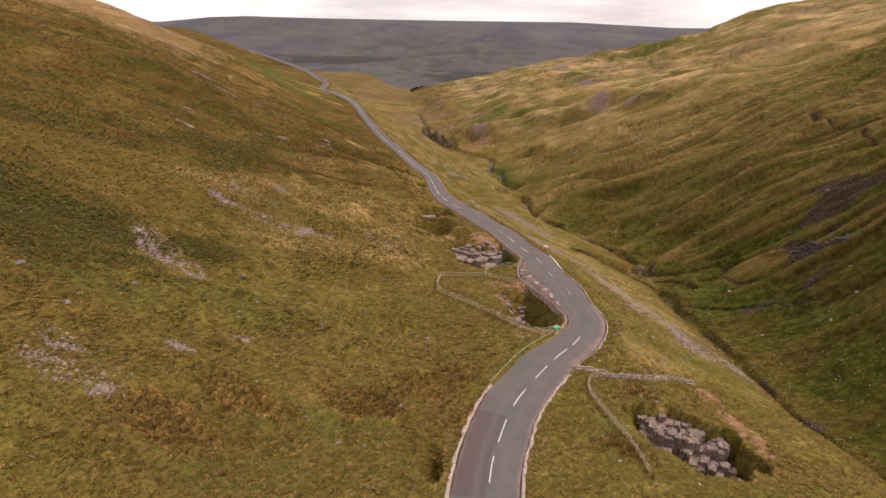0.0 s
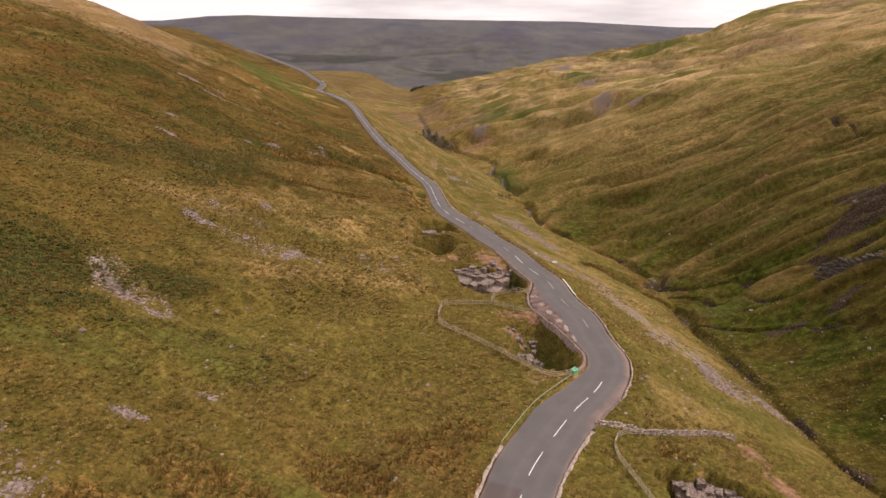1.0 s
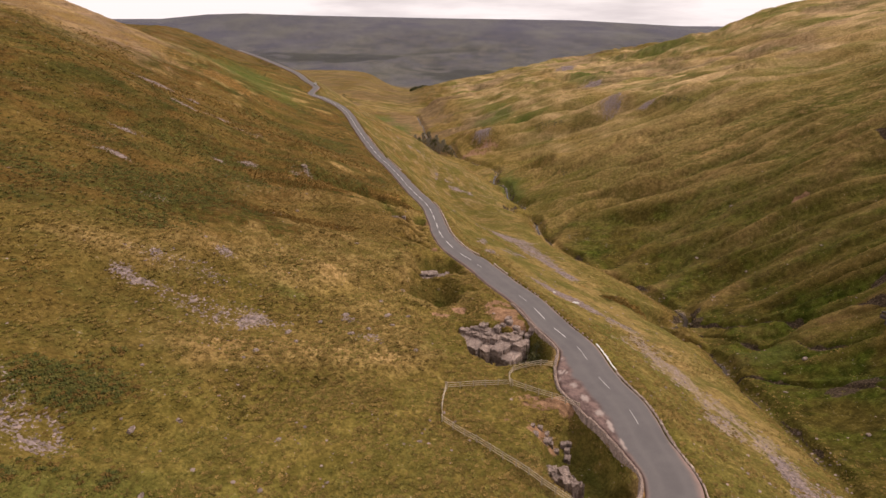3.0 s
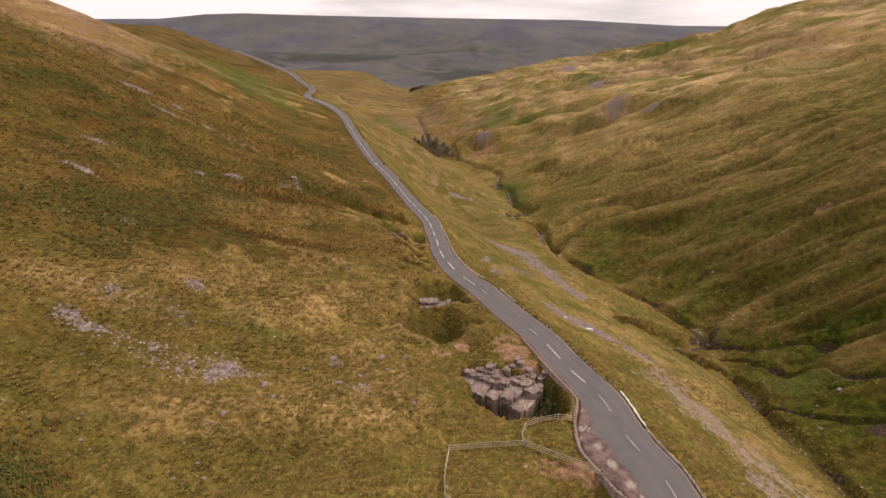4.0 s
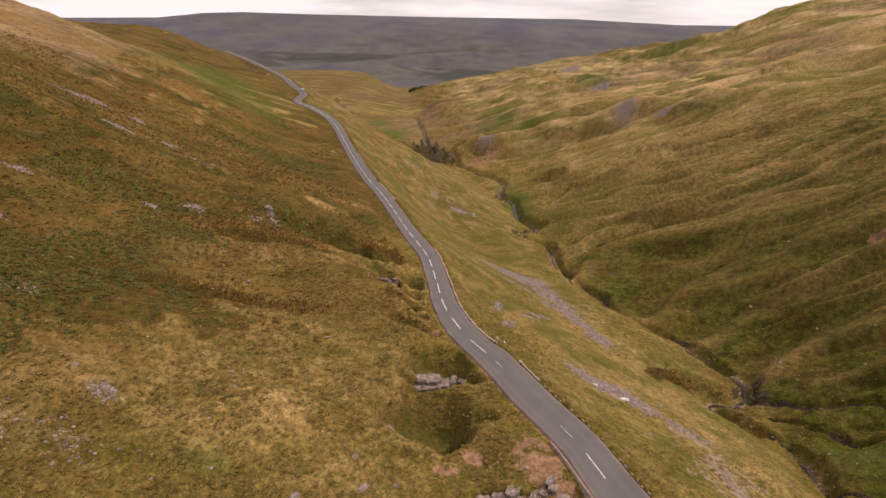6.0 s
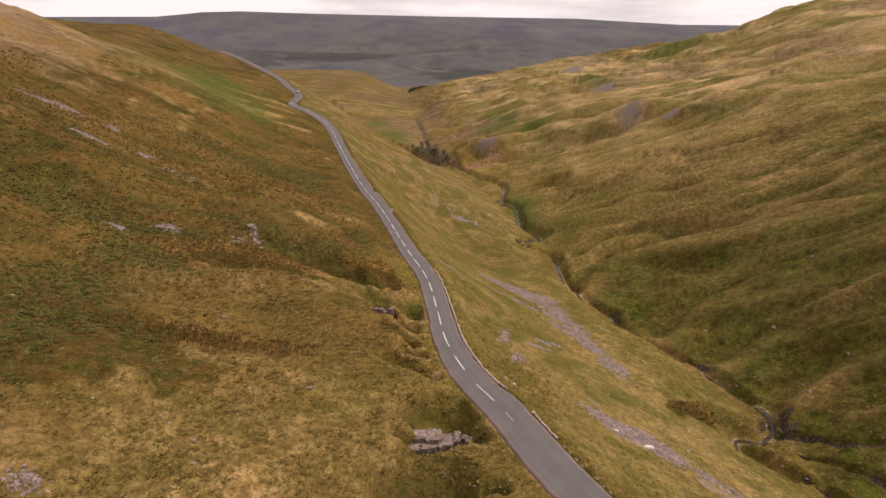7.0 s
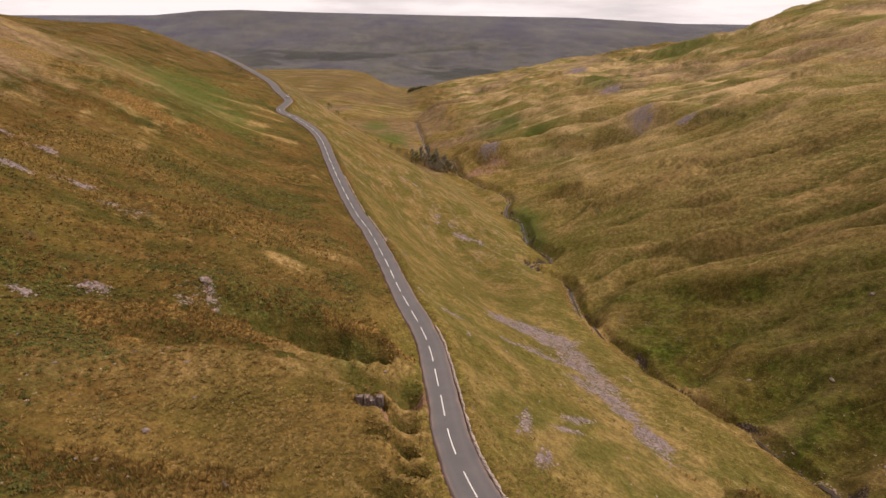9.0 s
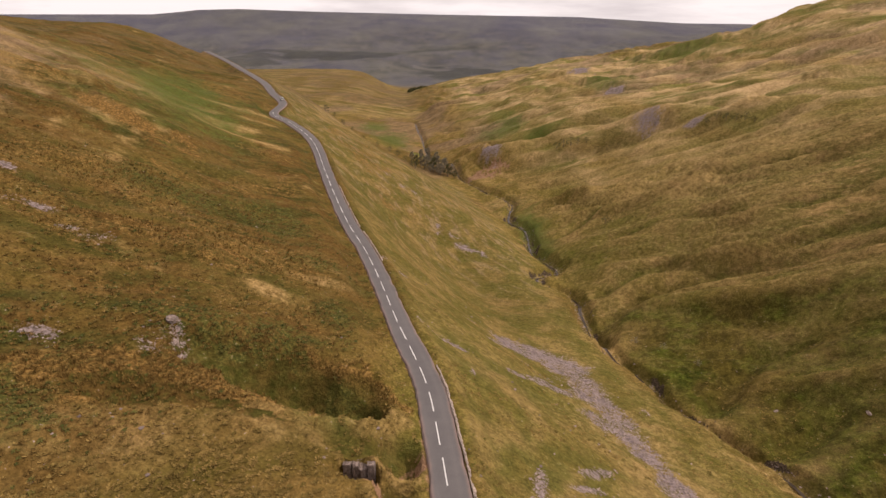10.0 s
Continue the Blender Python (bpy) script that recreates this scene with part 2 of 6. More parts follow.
def land(x, y):
    z = fells(x, y, sections_height(x, y))
    scale = np.clip((y + 60) / 300, 0.5, 6)
    east = x - beck_x(y)
    # gullies and ribs down the east side, and low swells everywhere
    far = 1 - step01(1200, 2200, y)
    z = z + far * step01(3, 45, east) * (1 - 0.6 * step01(0.35, 0.7, east / np.maximum(y + 60, 40))) * scale ** 0.8 * 1.25 * ribs(x, y)
    # benches along the contours, high on the east side, and the clough
    z = z + far * step01(60, 160, east) * 1.2 * np.minimum(np.sqrt(scale), 1.3) * (1 - 0.75 * step01(300, 600, y)) * (fractal(x / 9, z + 0.02 * y, 7, 3, 33) + 0.4 * fractal(x / 6, z, 2.6, 2, 34))
    cd, _, _ = nearest(even(spline(CLOUGH, 8), 3.0), x, y, 70)
    cl = step01(0, 18, 70 - np.abs(cd))
    z = z + cl * (-9.0 * np.exp(-(cd / 14) ** 2) + 7.0 * np.exp(-((cd - 32) / 17) ** 2))
    hd, _, _ = nearest(even(spline(CLOUGH_HEAD, 8), 4.0), x, y, 90)
    z = z + step01(0, 25, 90 - np.abs(hd)) * (-10.0 * np.exp(-(hd / 18) ** 2) + 8.0 * np.exp(-((hd - 36) / 18) ** 2))
    # a bay in the shoulder, where the beck swings wide among its feeders
    z = np.minimum(z, -34.6 + 0.85 * np.maximum(0, np.hypot(x - 78, (y - 219) * 0.9) - 10.5 + 2 * fractal(x, y, 8, 2, 35)))
    west = step01(4, 40, np.interp(y, SEC_Y, [s[1] for s in SECTIONS]) - x)
    fold = fractal(x + 0.25 * y, (y - 0.35 * x) * 2.2, 60, 4, 31)
    z = z + far * west * (1.5 * fold + 0.8 * fractal(x + 0.3 * y, (y - 0.3 * x) * 2.0, 18, 3, 32))
    z = z + far * (0.5 * fractal(x, y, 30, 4, 11) + 0.9 * (scale - 0.5) * fractal(x, y, 120, 4, 12))
    return z


def ground_form(x, y):
    """The whole ground: dale, becks, hollows, the shelf of the road and the hummocks. Also the distances that paint it."""
    z = land(x, y)
    rd, rz, _ = nearest(ROAD, x, y, 26)
    half = np.where(rd < 0, np.interp(y, WIDTH_Y, WIDTH_W), np.interp(y, WIDTH_Y, WIDTH_E))
    out = np.abs(rd) - half
    blend = np.where(rd < 0, 7.0, 5.0)
    shelf = 1 - step01(0, 1, (out - 0.5) / blend)
    z = z * (1 - shelf) + (rz - 0.03) * shelf
    bd, _, _ = nearest(BECK, x, y, 22)
    wob = 1 + 0.4 * fractal(x, y, 9, 2, 41)
    z = z - 2.2 * (1 - step01(1.6, 4.0, np.abs(bd) * wob)) * np.clip((y + 60) / 260, 0.7, 1.3)
    side = np.full(x.shape, 9.0)
    for line in SIDE_BECKS:
        d, _, _ = nearest(even(spline(line, 8), 1.5), x, y, 9)
        side = np.minimum(side, np.abs(d))
    z = z - 1.5 * (1 - step01(0.4, 1.15, side * wob * np.maximum(0.45, 1 + 0.8 * fractal(x, y, 5, 2, 43))))
    gully, shoulder = np.full(x.shape, 20.0), np.zeros(x.shape)
    for line in GULLIES:
        d, _, _ = nearest(even(spline(line, 8), 2.5), x, y, 20)
        gully = np.minimum(gully, np.abs(d) * (1 + 0.25 * fractal(x, y, 14, 2, 42)))
        shoulder = np.maximum(shoulder, np.exp(-((d - 7.5) / 4.0) ** 2))
    z = z - 2.4 * (1 - step01(0.2, 6.0, gully)) + 1.2 * shoulder
    swell = np.zeros(x.shape)
    for line, tall, wide in SWELLS:
        d, _, _ = nearest(even(spline(line, 8), 2.0), x, y, 16)
        bend = np.exp(-(np.where(d > 0, d, d * 0.55) / wide) ** 2) * (1 - step01(10, 16, np.abs(d)))
        z = z + tall * bend
        swell = np.maximum(swell, bend)
    clear = step01(0.25, 1.1, out)
    rough = np.clip(0.55 + 0.45 * fractal(x, y, 35, 2, 7), 0.1, 1)
    hum = 0.42 * fractal(x, y, 6.5, 2, 51) + 0.16 * fractal(x, y, 1.9, 2, 52)
    near = 1 - step01(300, 700, y)
    z = z + clear * near * hum * rough * step01(0.5, 6, out)
    pit, lip, bowl = np.zeros(x.shape), np.zeros(x.shape), np.zeros(x.shape)
    for cx, cy, rx, ry, turn, depth, steep in HOLLOWS:
        r = blob(x, y, cx, cy, rx, ry, turn) * (1 + 0.12 * fractal(x, y, 3.5, 2, 61))
        north = np.clip((y - cy) / ry, -1, 1)       # grassy hollows: a sheer lip to the south, a long slope to the north
        start = steep * 0.8 if steep > 0.65 else np.where(north < 0, 0.55 - 0.3 * north, 0.55 - 0.22 * north)
        r = r if steep > 0.65 else r / (1 + 0.3 * np.clip(north, 0, 1))
        lip = np.maximum(lip, 0.07 * depth * np.exp(-((r - 1.2) / 0.18) ** 2) * step01(0.3, -0.5, north)) if steep <= 0.65 else lip
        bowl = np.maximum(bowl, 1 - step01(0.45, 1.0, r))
        pit = np.maximum(pit, depth * (1 - np.clip((r - start) / (1.06 - start), 0, 1) ** (1.0 if steep <= 0.65 else 2.0)))
    z = z + (lip - pit) * clear
    bed = 1 - step01(-0.1, 0.35, out)
    z = z - bed * (0.22 + 0.0012 * np.maximum(y, 0))
    clough = np.abs(nearest(even(spline(CLOUGH, 8), 3.0), x, y, 40)[0])
    return z, dict(gully=gully, shoulder=shoulder, swell=swell, clough=clough, road=out, side=rd, beck=np.abs(bd), becks=side, pit=pit, lip=lip, bowl=bowl)


def rows_of_y():
    ys, y = [-900, -500, -250, *np.arange(-110, 30, 3.5)], 30.0
    while y < 4900:
        ys.append(y)
        d = max(y - 150, 100)
        y += min(0.46 * (d / 100) ** 2, 0.0055 * (y + 60)) * DETAIL
    return np.array(ys)


DETAIL = 1.0
grid_y = rows_of_y()
inner = np.linspace(-0.82, 0.82, int(800 / DETAIL))
grid_u = np.concatenate([[-6, -4, -2.6, -1.8, -1.3, -1.05, -0.9], inner, [0.9, 1.05, 1.3, 1.8, 2.6, 4, 6]])
GX = grid_u[None, :] * np.maximum(grid_y + 60, 90)[:, None]
GY = np.repeat(grid_y[:, None], len(grid_u), 1)
GZ, FIELD = ground_form(GX, GY)


def sample(values, x, y):
    """A value of the ground's grid at any places."""
    x, y = np.asarray(x, float), np.asarray(y, float)
    i = np.clip(np.searchsorted(grid_y, y) - 1, 0, len(grid_y) - 2)
    ty = np.clip((y - grid_y[i]) / (grid_y[i + 1] - grid_y[i]), 0, 1)
    u = x / np.maximum(y + 60, 90)
    j = np.clip(np.searchsorted(grid_u, u) - 1, 0, len(grid_u) - 2)
    tu = np.clip((u - grid_u[j]) / (grid_u[j + 1] - grid_u[j]), 0, 1)
    return (values[i, j] * (1 - tu) + values[i, j + 1] * tu) * (1 - ty) + (values[i + 1, j] * (1 - tu) + values[i + 1, j + 1] * tu) * ty


def height(x, y):
    return sample(GZ, x, y)


# ---- sky and light: a bright, broken overcast, and a low-contrast sun from the east ----
SUN_FROM = Vector((0.64, 0.08, 0.68)).normalized()
world = bpy.data.worlds.new("sky")
scene.world = world
world.use_nodes = True
wt = world.node_tree
wt.nodes.clear()
sky = wt.nodes.new("ShaderNodeTexSky")
sky.sky_type, sky.sun_disc = "NISHITA", False
sky.sun_elevation, sky.sun_rotation = math.asin(SUN_FROM.z), math.atan2(SUN_FROM.x, SUN_FROM.y)
sky_at = wt.nodes.new("ShaderNodeTexCoord")
flat = wt.nodes.new("ShaderNodeMapping")
flat.inputs["Scale"].default_value = (1.6, 1.6, 12.0)
cloud = wt.nodes.new("ShaderNodeTexNoise")
cloud.inputs["Scale"].default_value, cloud.inputs["Detail"].default_value, cloud.inputs["Roughness"].default_value = 1.9, 7, 0.55
tone = wt.nodes.new("ShaderNodeValToRGB")
tone.color_ramp.elements[0].position, tone.color_ramp.elements[0].color = 0.38, (7.6, 7.3, 7.3, 1)
tone.color_ramp.elements[1].position, tone.color_ramp.elements[1].color = 0.56, (10.6, 10.3, 10.1, 1)
cover = wt.nodes.new("ShaderNodeMix")
cover.data_type = "RGBA"
cover.inputs[0].default_value = 0.93
bg = wt.nodes.new("ShaderNodeBackground")
bg.inputs[1].default_value = 0.088
wo = wt.nodes.new("ShaderNodeOutputWorld")
wt.links.new(sky_at.outputs["Generated"], flat.inputs[0])
wt.links.new(flat.outputs[0], cloud.inputs["Vector"])
wt.links.new(cloud.outputs["Fac"], tone.inputs[0])
wt.links.new(sky.outputs[0], cover.inputs[6])
wt.links.new(tone.outputs[0], cover.inputs[7])
wt.links.new(cover.outputs[2], bg.inputs[0])
wt.links.new(bg.outputs[0], wo.inputs[0])
sun = new("sun", bpy.data.lights.new("sun", "SUN"))
sun.data.energy, sun.data.angle, sun.data.color = 2.5, radians(5), (1.0, 0.93, 0.82)
sun.matrix_world = look(SUN_FROM * 10, (0, 0, 0))


# ---- materials ----
class Shader:
    """A principled material, built node by node in metres of the object."""

    def __init__(self, name, rough=0.9):
        self.m = bpy.data.materials.new(name)
        self.m.use_nodes = True
        self.t = self.m.node_tree
        self.b = self.t.nodes["Principled BSDF"]
        self.b.inputs["Roughness"].default_value = rough
        self.b.inputs["Specular IOR Level"].default_value = 0.2
        self.at = self.t.nodes.new("ShaderNodeTexCoord").outputs["Object"]

    def put(self, socket, value):
        if hasattr(value, "is_linked"):
            self.t.links.new(value, socket)
        elif isinstance(value, tuple):
            socket.default_value = (*value, 1) if len(value) == 3 and len(socket.default_value) == 4 else value
        else:
            socket.default_value = value

    def noise(self, size, detail=4, rough=0.55, stretch=None, warp=0.0):
        at = self.at
        if stretch:
            n = self.t.nodes.new("ShaderNodeMapping")
            n.inputs["Scale"].default_value, n.inputs["Rotation"].default_value = stretch[:3], (0, 0, radians(stretch[3]) if len(stretch) > 3 else 0)
            self.t.links.new(at, n.inputs[0])
            at = n.outputs[0]
        n = self.t.nodes.new("ShaderNodeTexNoise")
        n.inputs["Scale"].default_value, n.inputs["Detail"].default_value, n.inputs["Roughness"].default_value = 1 / size, detail, rough
        n.inputs["Distortion"].default_value = warp
        self.t.links.new(at, n.inputs["Vector"])
        return n.outputs["Fac"]

    def grain(self, size, angle, ratio, detail=5, rough=0.62):
        """Noise drawn out along a direction of the plan, in degrees."""
        n = self.t.nodes.new("ShaderNodeMapping")
        n.vector_type = "TEXTURE"
        n.inputs["Scale"].default_value, n.inputs["Rotation"].default_value = (ratio, 1, 1), (0, 0, radians(angle))
        self.t.links.new(self.at, n.inputs[0])
        t = self.t.nodes.new("ShaderNodeTexNoise")
        t.inputs["Scale"].default_value, t.inputs["Detail"].default_value, t.inputs["Roughness"].default_value = 1 / size, detail, rough
        self.t.links.new(n.outputs[0], t.inputs["Vector"])
        return t.outputs["Fac"]

    def cells(self, size, feature="F1", out="Distance"):
        n = self.t.nodes.new("ShaderNodeTexVoronoi")
        n.feature = feature
        n.inputs["Scale"].default_value = 1 / size
        self.t.links.new(self.at, n.inputs["Vector"])
        return n.outputs[out]

    def attr(self, name):
        n = self.t.nodes.new("ShaderNodeAttribute")
        n.attribute_name = name
        return n.outputs["Fac"]

    def span(self, value, lo, hi, a=0.0, b=1.0):
        n = self.t.nodes.new("ShaderNodeMapRange")
        n.interpolation_type = "SMOOTHSTEP"
        for i, v in enumerate((value, lo, hi, a, b)):
            self.put(n.inputs[i], v)
        return n.outputs[0]

    def math(self, op, a, b=0.0):
        n = self.t.nodes.new("ShaderNodeMath")
        n.operation = op
        self.put(n.inputs[0], a)
        self.put(n.inputs[1], b)
        return n.outputs[0]

    def mix(self, fac, a, b, blend="MIX"):
        n = self.t.nodes.new("ShaderNodeMix")
        n.data_type, n.blend_type = "RGBA", blend
        self.put(n.inputs[0], fac)
        self.put(n.inputs[6], a)
        self.put(n.inputs[7], b)
        return n.outputs[2]

    def island(self):
        return self.t.nodes.new("ShaderNodeNewGeometry").outputs["Random Per Island"]

    def each(self):
        return self.t.nodes.new("ShaderNodeObjectInfo").outputs["Random"]

    def up(self):
        n = self.t.nodes.new("ShaderNodeSeparateXYZ")
        self.t.links.new(self.t.nodes.new("ShaderNodeNewGeometry").outputs["Normal"], n.inputs[0])
        return n.outputs[2]

    def done(self, colour, bump=None, strength=0.5, distance=0.1):
        self.put(self.b.inputs["Base Color"], colour)
        if bump is not None:
            n = self.t.nodes.new("ShaderNodeBump")
            n.inputs["Strength"].default_value, n.inputs["Distance"].default_value = strength, distance
            self.put(n.inputs["Height"], bump)
            self.t.links.new(n.outputs[0], self.b.inputs["Normal"])
        return self.m


def moor_material():
    s = Shader("moor_grass", 1.0)
    s.b.inputs["Specular IOR Level"].default_value = 0.03
    broad, mid, fine, speck = s.noise(55, 3), s.noise(9, 4, 0.6, warp=0.5), s.noise(1.6, 4, 0.65), s.noise(0.45, 3, 0.7)
    streak, lane = s.grain(8, 30, 3.2), s.grain(3.2, 128, 5)
    straw, olive, brown, green = (0.222, 0.142, 0.044), (0.104, 0.075, 0.017), (0.112, 0.068, 0.021), (0.078, 0.073, 0.014)
    mixed = s.math("ADD", s.math("MULTIPLY", mid, 0.5), s.math("MULTIPLY", streak, 0.5))
    c = s.mix(s.span(mixed, 0.37, 0.66), olive, straw)
    c = s.mix(s.math("MULTIPLY", s.span(broad, 0.46, 0.64), 0.6), c, brown)
    c = s.mix(s.math("MULTIPLY", s.span(s.noise(14, 4, 0.6), 0.53, 0.68), 0.5), c, green)
    c = s.mix(s.math("MULTIPLY", s.attr("green"), s.span(mid, 0.3, 0.65, 0.4, 0.95)), c, s.mix(s.span(fine, 0.35, 0.7), (0.108, 0.095, 0.019), (0.180, 0.142, 0.036)))
    c = s.mix(s.math("MULTIPLY", s.attr("straw"), s.span(mid, 0.3, 0.6, 0.45, 1.0)), c, s.mix(s.span(fine, 0.3, 0.7), (0.27, 0.168, 0.062), (0.40, 0.262, 0.118)))
    c = s.mix(s.math("MULTIPLY", s.attr("turf"), s.span(s.noise(5, 4), 0.3, 0.6, 0.4, 0.95)), c, s.mix(s.span(s.math("ADD", s.math("MULTIPLY", mid, 0.4), s.math("MULTIPLY", s.noise(18, 4, 0.6), 0.6)), 0.42, 0.60), (0.104, 0.095, 0.024), (0.218, 0.150, 0.056)))
    c = s.mix(s.math("MULTIPLY", s.attr("streaked"), s.span(lane, 0.52, 0.62, 0.0, 0.6)), c, s.mix(fine, (0.190, 0.128, 0.070), (0.34, 0.245, 0.150)))
    c = s.mix(s.math("MULTIPLY", s.attr("streaked"), s.span(lane, 0.36, 0.46, 0.55, 0.0)), c, (0.098, 0.092, 0.023))
    wide, narrow = s.grain(9, -23, 6), s.grain(3.0, -23, 7)
    slope = s.mix(s.span(wide, 0.40, 0.60), (0.072, 0.078, 0.015), (0.152, 0.120, 0.035))
    slope = s.mix(s.span(s.noise(26, 4, 0.6), 0.47, 0.62, 0.0, 0.7), slope, (0.104, 0.070, 0.020))
    slope = s.mix(s.span(narrow, 0.38, 0.50, 0.75, 0.0), slope, (0.052, 0.054, 0.011))
    # Thin pale straw streaks, also drawing the lit edges of the finest ribs.
    slope = s.mix(s.span(s.grain(2.0, -24, 9), 0.54, 0.63, 0.0, 0.7), slope, (0.30, 0.198, 0.086))
    c = s.mix(s.math("MULTIPLY", s.attr("ribbed"), 0.85), c, slope)
    c = s.mix(s.math("MULTIPLY", s.attr("dark_green"), s.span(mid, 0.25, 0.6, 0.55, 1.0)), c, s.mix(s.span(s.noise(3.0, 5, 0.68), 0.36, 0.66), s.mix(s.span(s.noise(18, 4, 0.6), 0.42, 0.6), (0.022, 0.029, 0.004), (0.042, 0.033, 0.008)), s.mix(s.span(s.noise(18, 4, 0.6), 0.42, 0.6), (0.066, 0.080, 0.011), (0.094, 0.072, 0.016))))
    c = s.mix(s.math("MULTIPLY", s.attr("crest"), s.span(mid, 0.28, 0.58, 0.25, 0.9)), c, s.mix(s.span(narrow, 0.35, 0.65), (0.20, 0.133, 0.045), (0.375, 0.236, 0.102)))
    # Pale dry grass; on the far east slope it also stands in for sunlight.
    c = s.mix(s.math("MULTIPLY", s.attr("pale_straw"), s.span(mid, 0.25, 0.6, 0.5, 1.0)), c, s.mix(s.span(s.grain(24, -26, 4), 0.40, 0.60), (0.136, 0.124, 0.034), (0.455, 0.312, 0.160)))
    c = s.mix(s.math("MULTIPLY", s.attr("mauve"), 0.85), c, s.mix(s.span(s.grain(5, 48, 4), 0.38, 0.62), (0.128, 0.082, 0.052), (0.245, 0.160, 0.104)))
    c = s.mix(s.span(s.math("ADD", s.attr("scar"), s.math("MULTIPLY", s.math("SUBTRACT", fine, 0.5), 0.8)), 0.3, 0.75), c, s.mix(speck, (0.19, 0.138, 0.078), (0.33, 0.250, 0.170)))
    heath = s.mix(s.span(streak, 0.36, 0.60), (0.050, 0.045, 0.011), (0.108, 0.060, 0.017))
    heath = s.mix(s.span(s.grain(5, 35, 3), 0.53, 0.66, 0.0, 0.75), heath, (0.142, 0.086, 0.028))
    heath = s.mix(s.span(s.noise(3.2, 5, 0.65), 0.52, 0.66, 0.0, 0.6), heath, (0.044, 0.046, 0.012))
    c = s.mix(s.math("MULTIPLY", s.attr("moor"), s.span(mid, 0.25, 0.6, 0.6, 1.0)), c, heath)
    c = s.mix(s.math("MULTIPLY", s.attr("lush"), s.span(fine, 0.3, 0.6, 0.5, 1.0)), c, (0.078, 0.094, 0.021))
    c = s.mix(s.span(s.math("ADD", s.attr("rush"), s.math("MULTIPLY", s.math("SUBTRACT", fine, 0.5), 1.6)), 0.25, 0.85), c, s.mix(s.span(speck, 0.35, 0.65), (0.100, 0.056, 0.017), (0.21, 0.122, 0.038)))
    c = s.mix(s.span(s.math("ADD", s.attr("mire"), s.math("MULTIPLY", s.math("SUBTRACT", fine, 0.5), 0.9)), 0.3, 0.7), c, s.mix(s.span(s.noise(2.5, 4, 0.6), 0.4, 0.62), (0.094, 0.056, 0.016), (0.058, 0.050, 0.012)))
    # Dark green growth in the hollows, also painting in some of their shade.
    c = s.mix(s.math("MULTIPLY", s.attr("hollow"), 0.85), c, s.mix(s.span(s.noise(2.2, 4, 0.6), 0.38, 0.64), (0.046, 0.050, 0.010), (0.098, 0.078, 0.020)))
    c = s.mix(s.span(s.math("ADD", s.attr("bracken"), s.math("MULTIPLY", s.math("SUBTRACT", fine, 0.5), 1.6)), 0.25, 0.8), c, s.mix(s.span(speck, 0.35, 0.7), (0.042, 0.050, 0.013), (0.104, 0.086, 0.022)))
    # Far fell: heather tones turned blue-grey, haze and cloud shade put into the colour.
    c = s.mix(s.attr("heather_haze"), c, s.mix(s.span(s.noise(200, 9, 0.7, (0.8, 0.8, 3.0)), 0.34, 0.66), (0.086, 0.083, 0.108), (0.128, 0.124, 0.126)))
    c = s.mix(s.math("MULTIPLY", s.attr("heather_haze"), s.span(s.noise(900, 4, 0.6, (1, 0.6, 3.0)), 0.5, 0.62, 0.0, 0.3)), c, (0.094, 0.092, 0.074))
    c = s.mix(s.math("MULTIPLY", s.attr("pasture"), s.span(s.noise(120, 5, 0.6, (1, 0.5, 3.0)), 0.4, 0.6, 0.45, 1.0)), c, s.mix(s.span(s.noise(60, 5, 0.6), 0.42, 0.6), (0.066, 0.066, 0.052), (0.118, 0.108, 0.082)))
    c = s.mix(s.math("MULTIPLY", s.attr("woods"), 0.65), c, (0.040, 0.042, 0.038))
    c = s.mix(s.span(s.math("ADD", s.attr("peat"), s.math("MULTIPLY", s.math("SUBTRACT", fine, 0.5), 0.7)), 0.4, 0.6), c, s.mix(s.span(speck, 0.35, 0.65), (0.040, 0.030, 0.020), (0.088, 0.062, 0.042)))
    c = s.mix(s.span(s.math("ADD", s.attr("earth"), s.math("MULTIPLY", s.math("SUBTRACT", fine, 0.5), 0.7)), 0.4, 0.62), c, s.mix(fine, (0.180, 0.100, 0.058), (0.29, 0.172, 0.104)))
    stone = s.mix(s.cells(0.4, out="Color"), (0.120, 0.092, 0.090), (0.27, 0.212, 0.204))
    c = s.mix(s.span(s.math("ADD", s.attr("scree"), s.math("ADD", s.math("MULTIPLY", s.math("SUBTRACT", speck, 0.5), 2.2), s.math("MULTIPLY", s.math("SUBTRACT", fine, 0.5), 1.2))), 0.42, 0.66), c, stone)
    c = s.mix(0.75, c, s.mix(s.span(speck, 0.25, 0.75), (0.55, 0.55, 0.55), (1.45, 1.45, 1.4)), "MULTIPLY")
    c = s.mix(0.6, c, s.mix(s.span(fine, 0.3, 0.7), (0.62, 0.62, 0.6), (1.35, 1.33, 1.3)), "MULTIPLY")
    bump = s.math("ADD", s.math("ADD", s.math("MULTIPLY", fine, 1.0), s.math("MULTIPLY", speck, 0.5)), s.math("MULTIPLY", s.math("MULTIPLY", narrow, s.attr("ribbed")), 2.5))
    return s.done(c, bump, 0.9, 0.5)


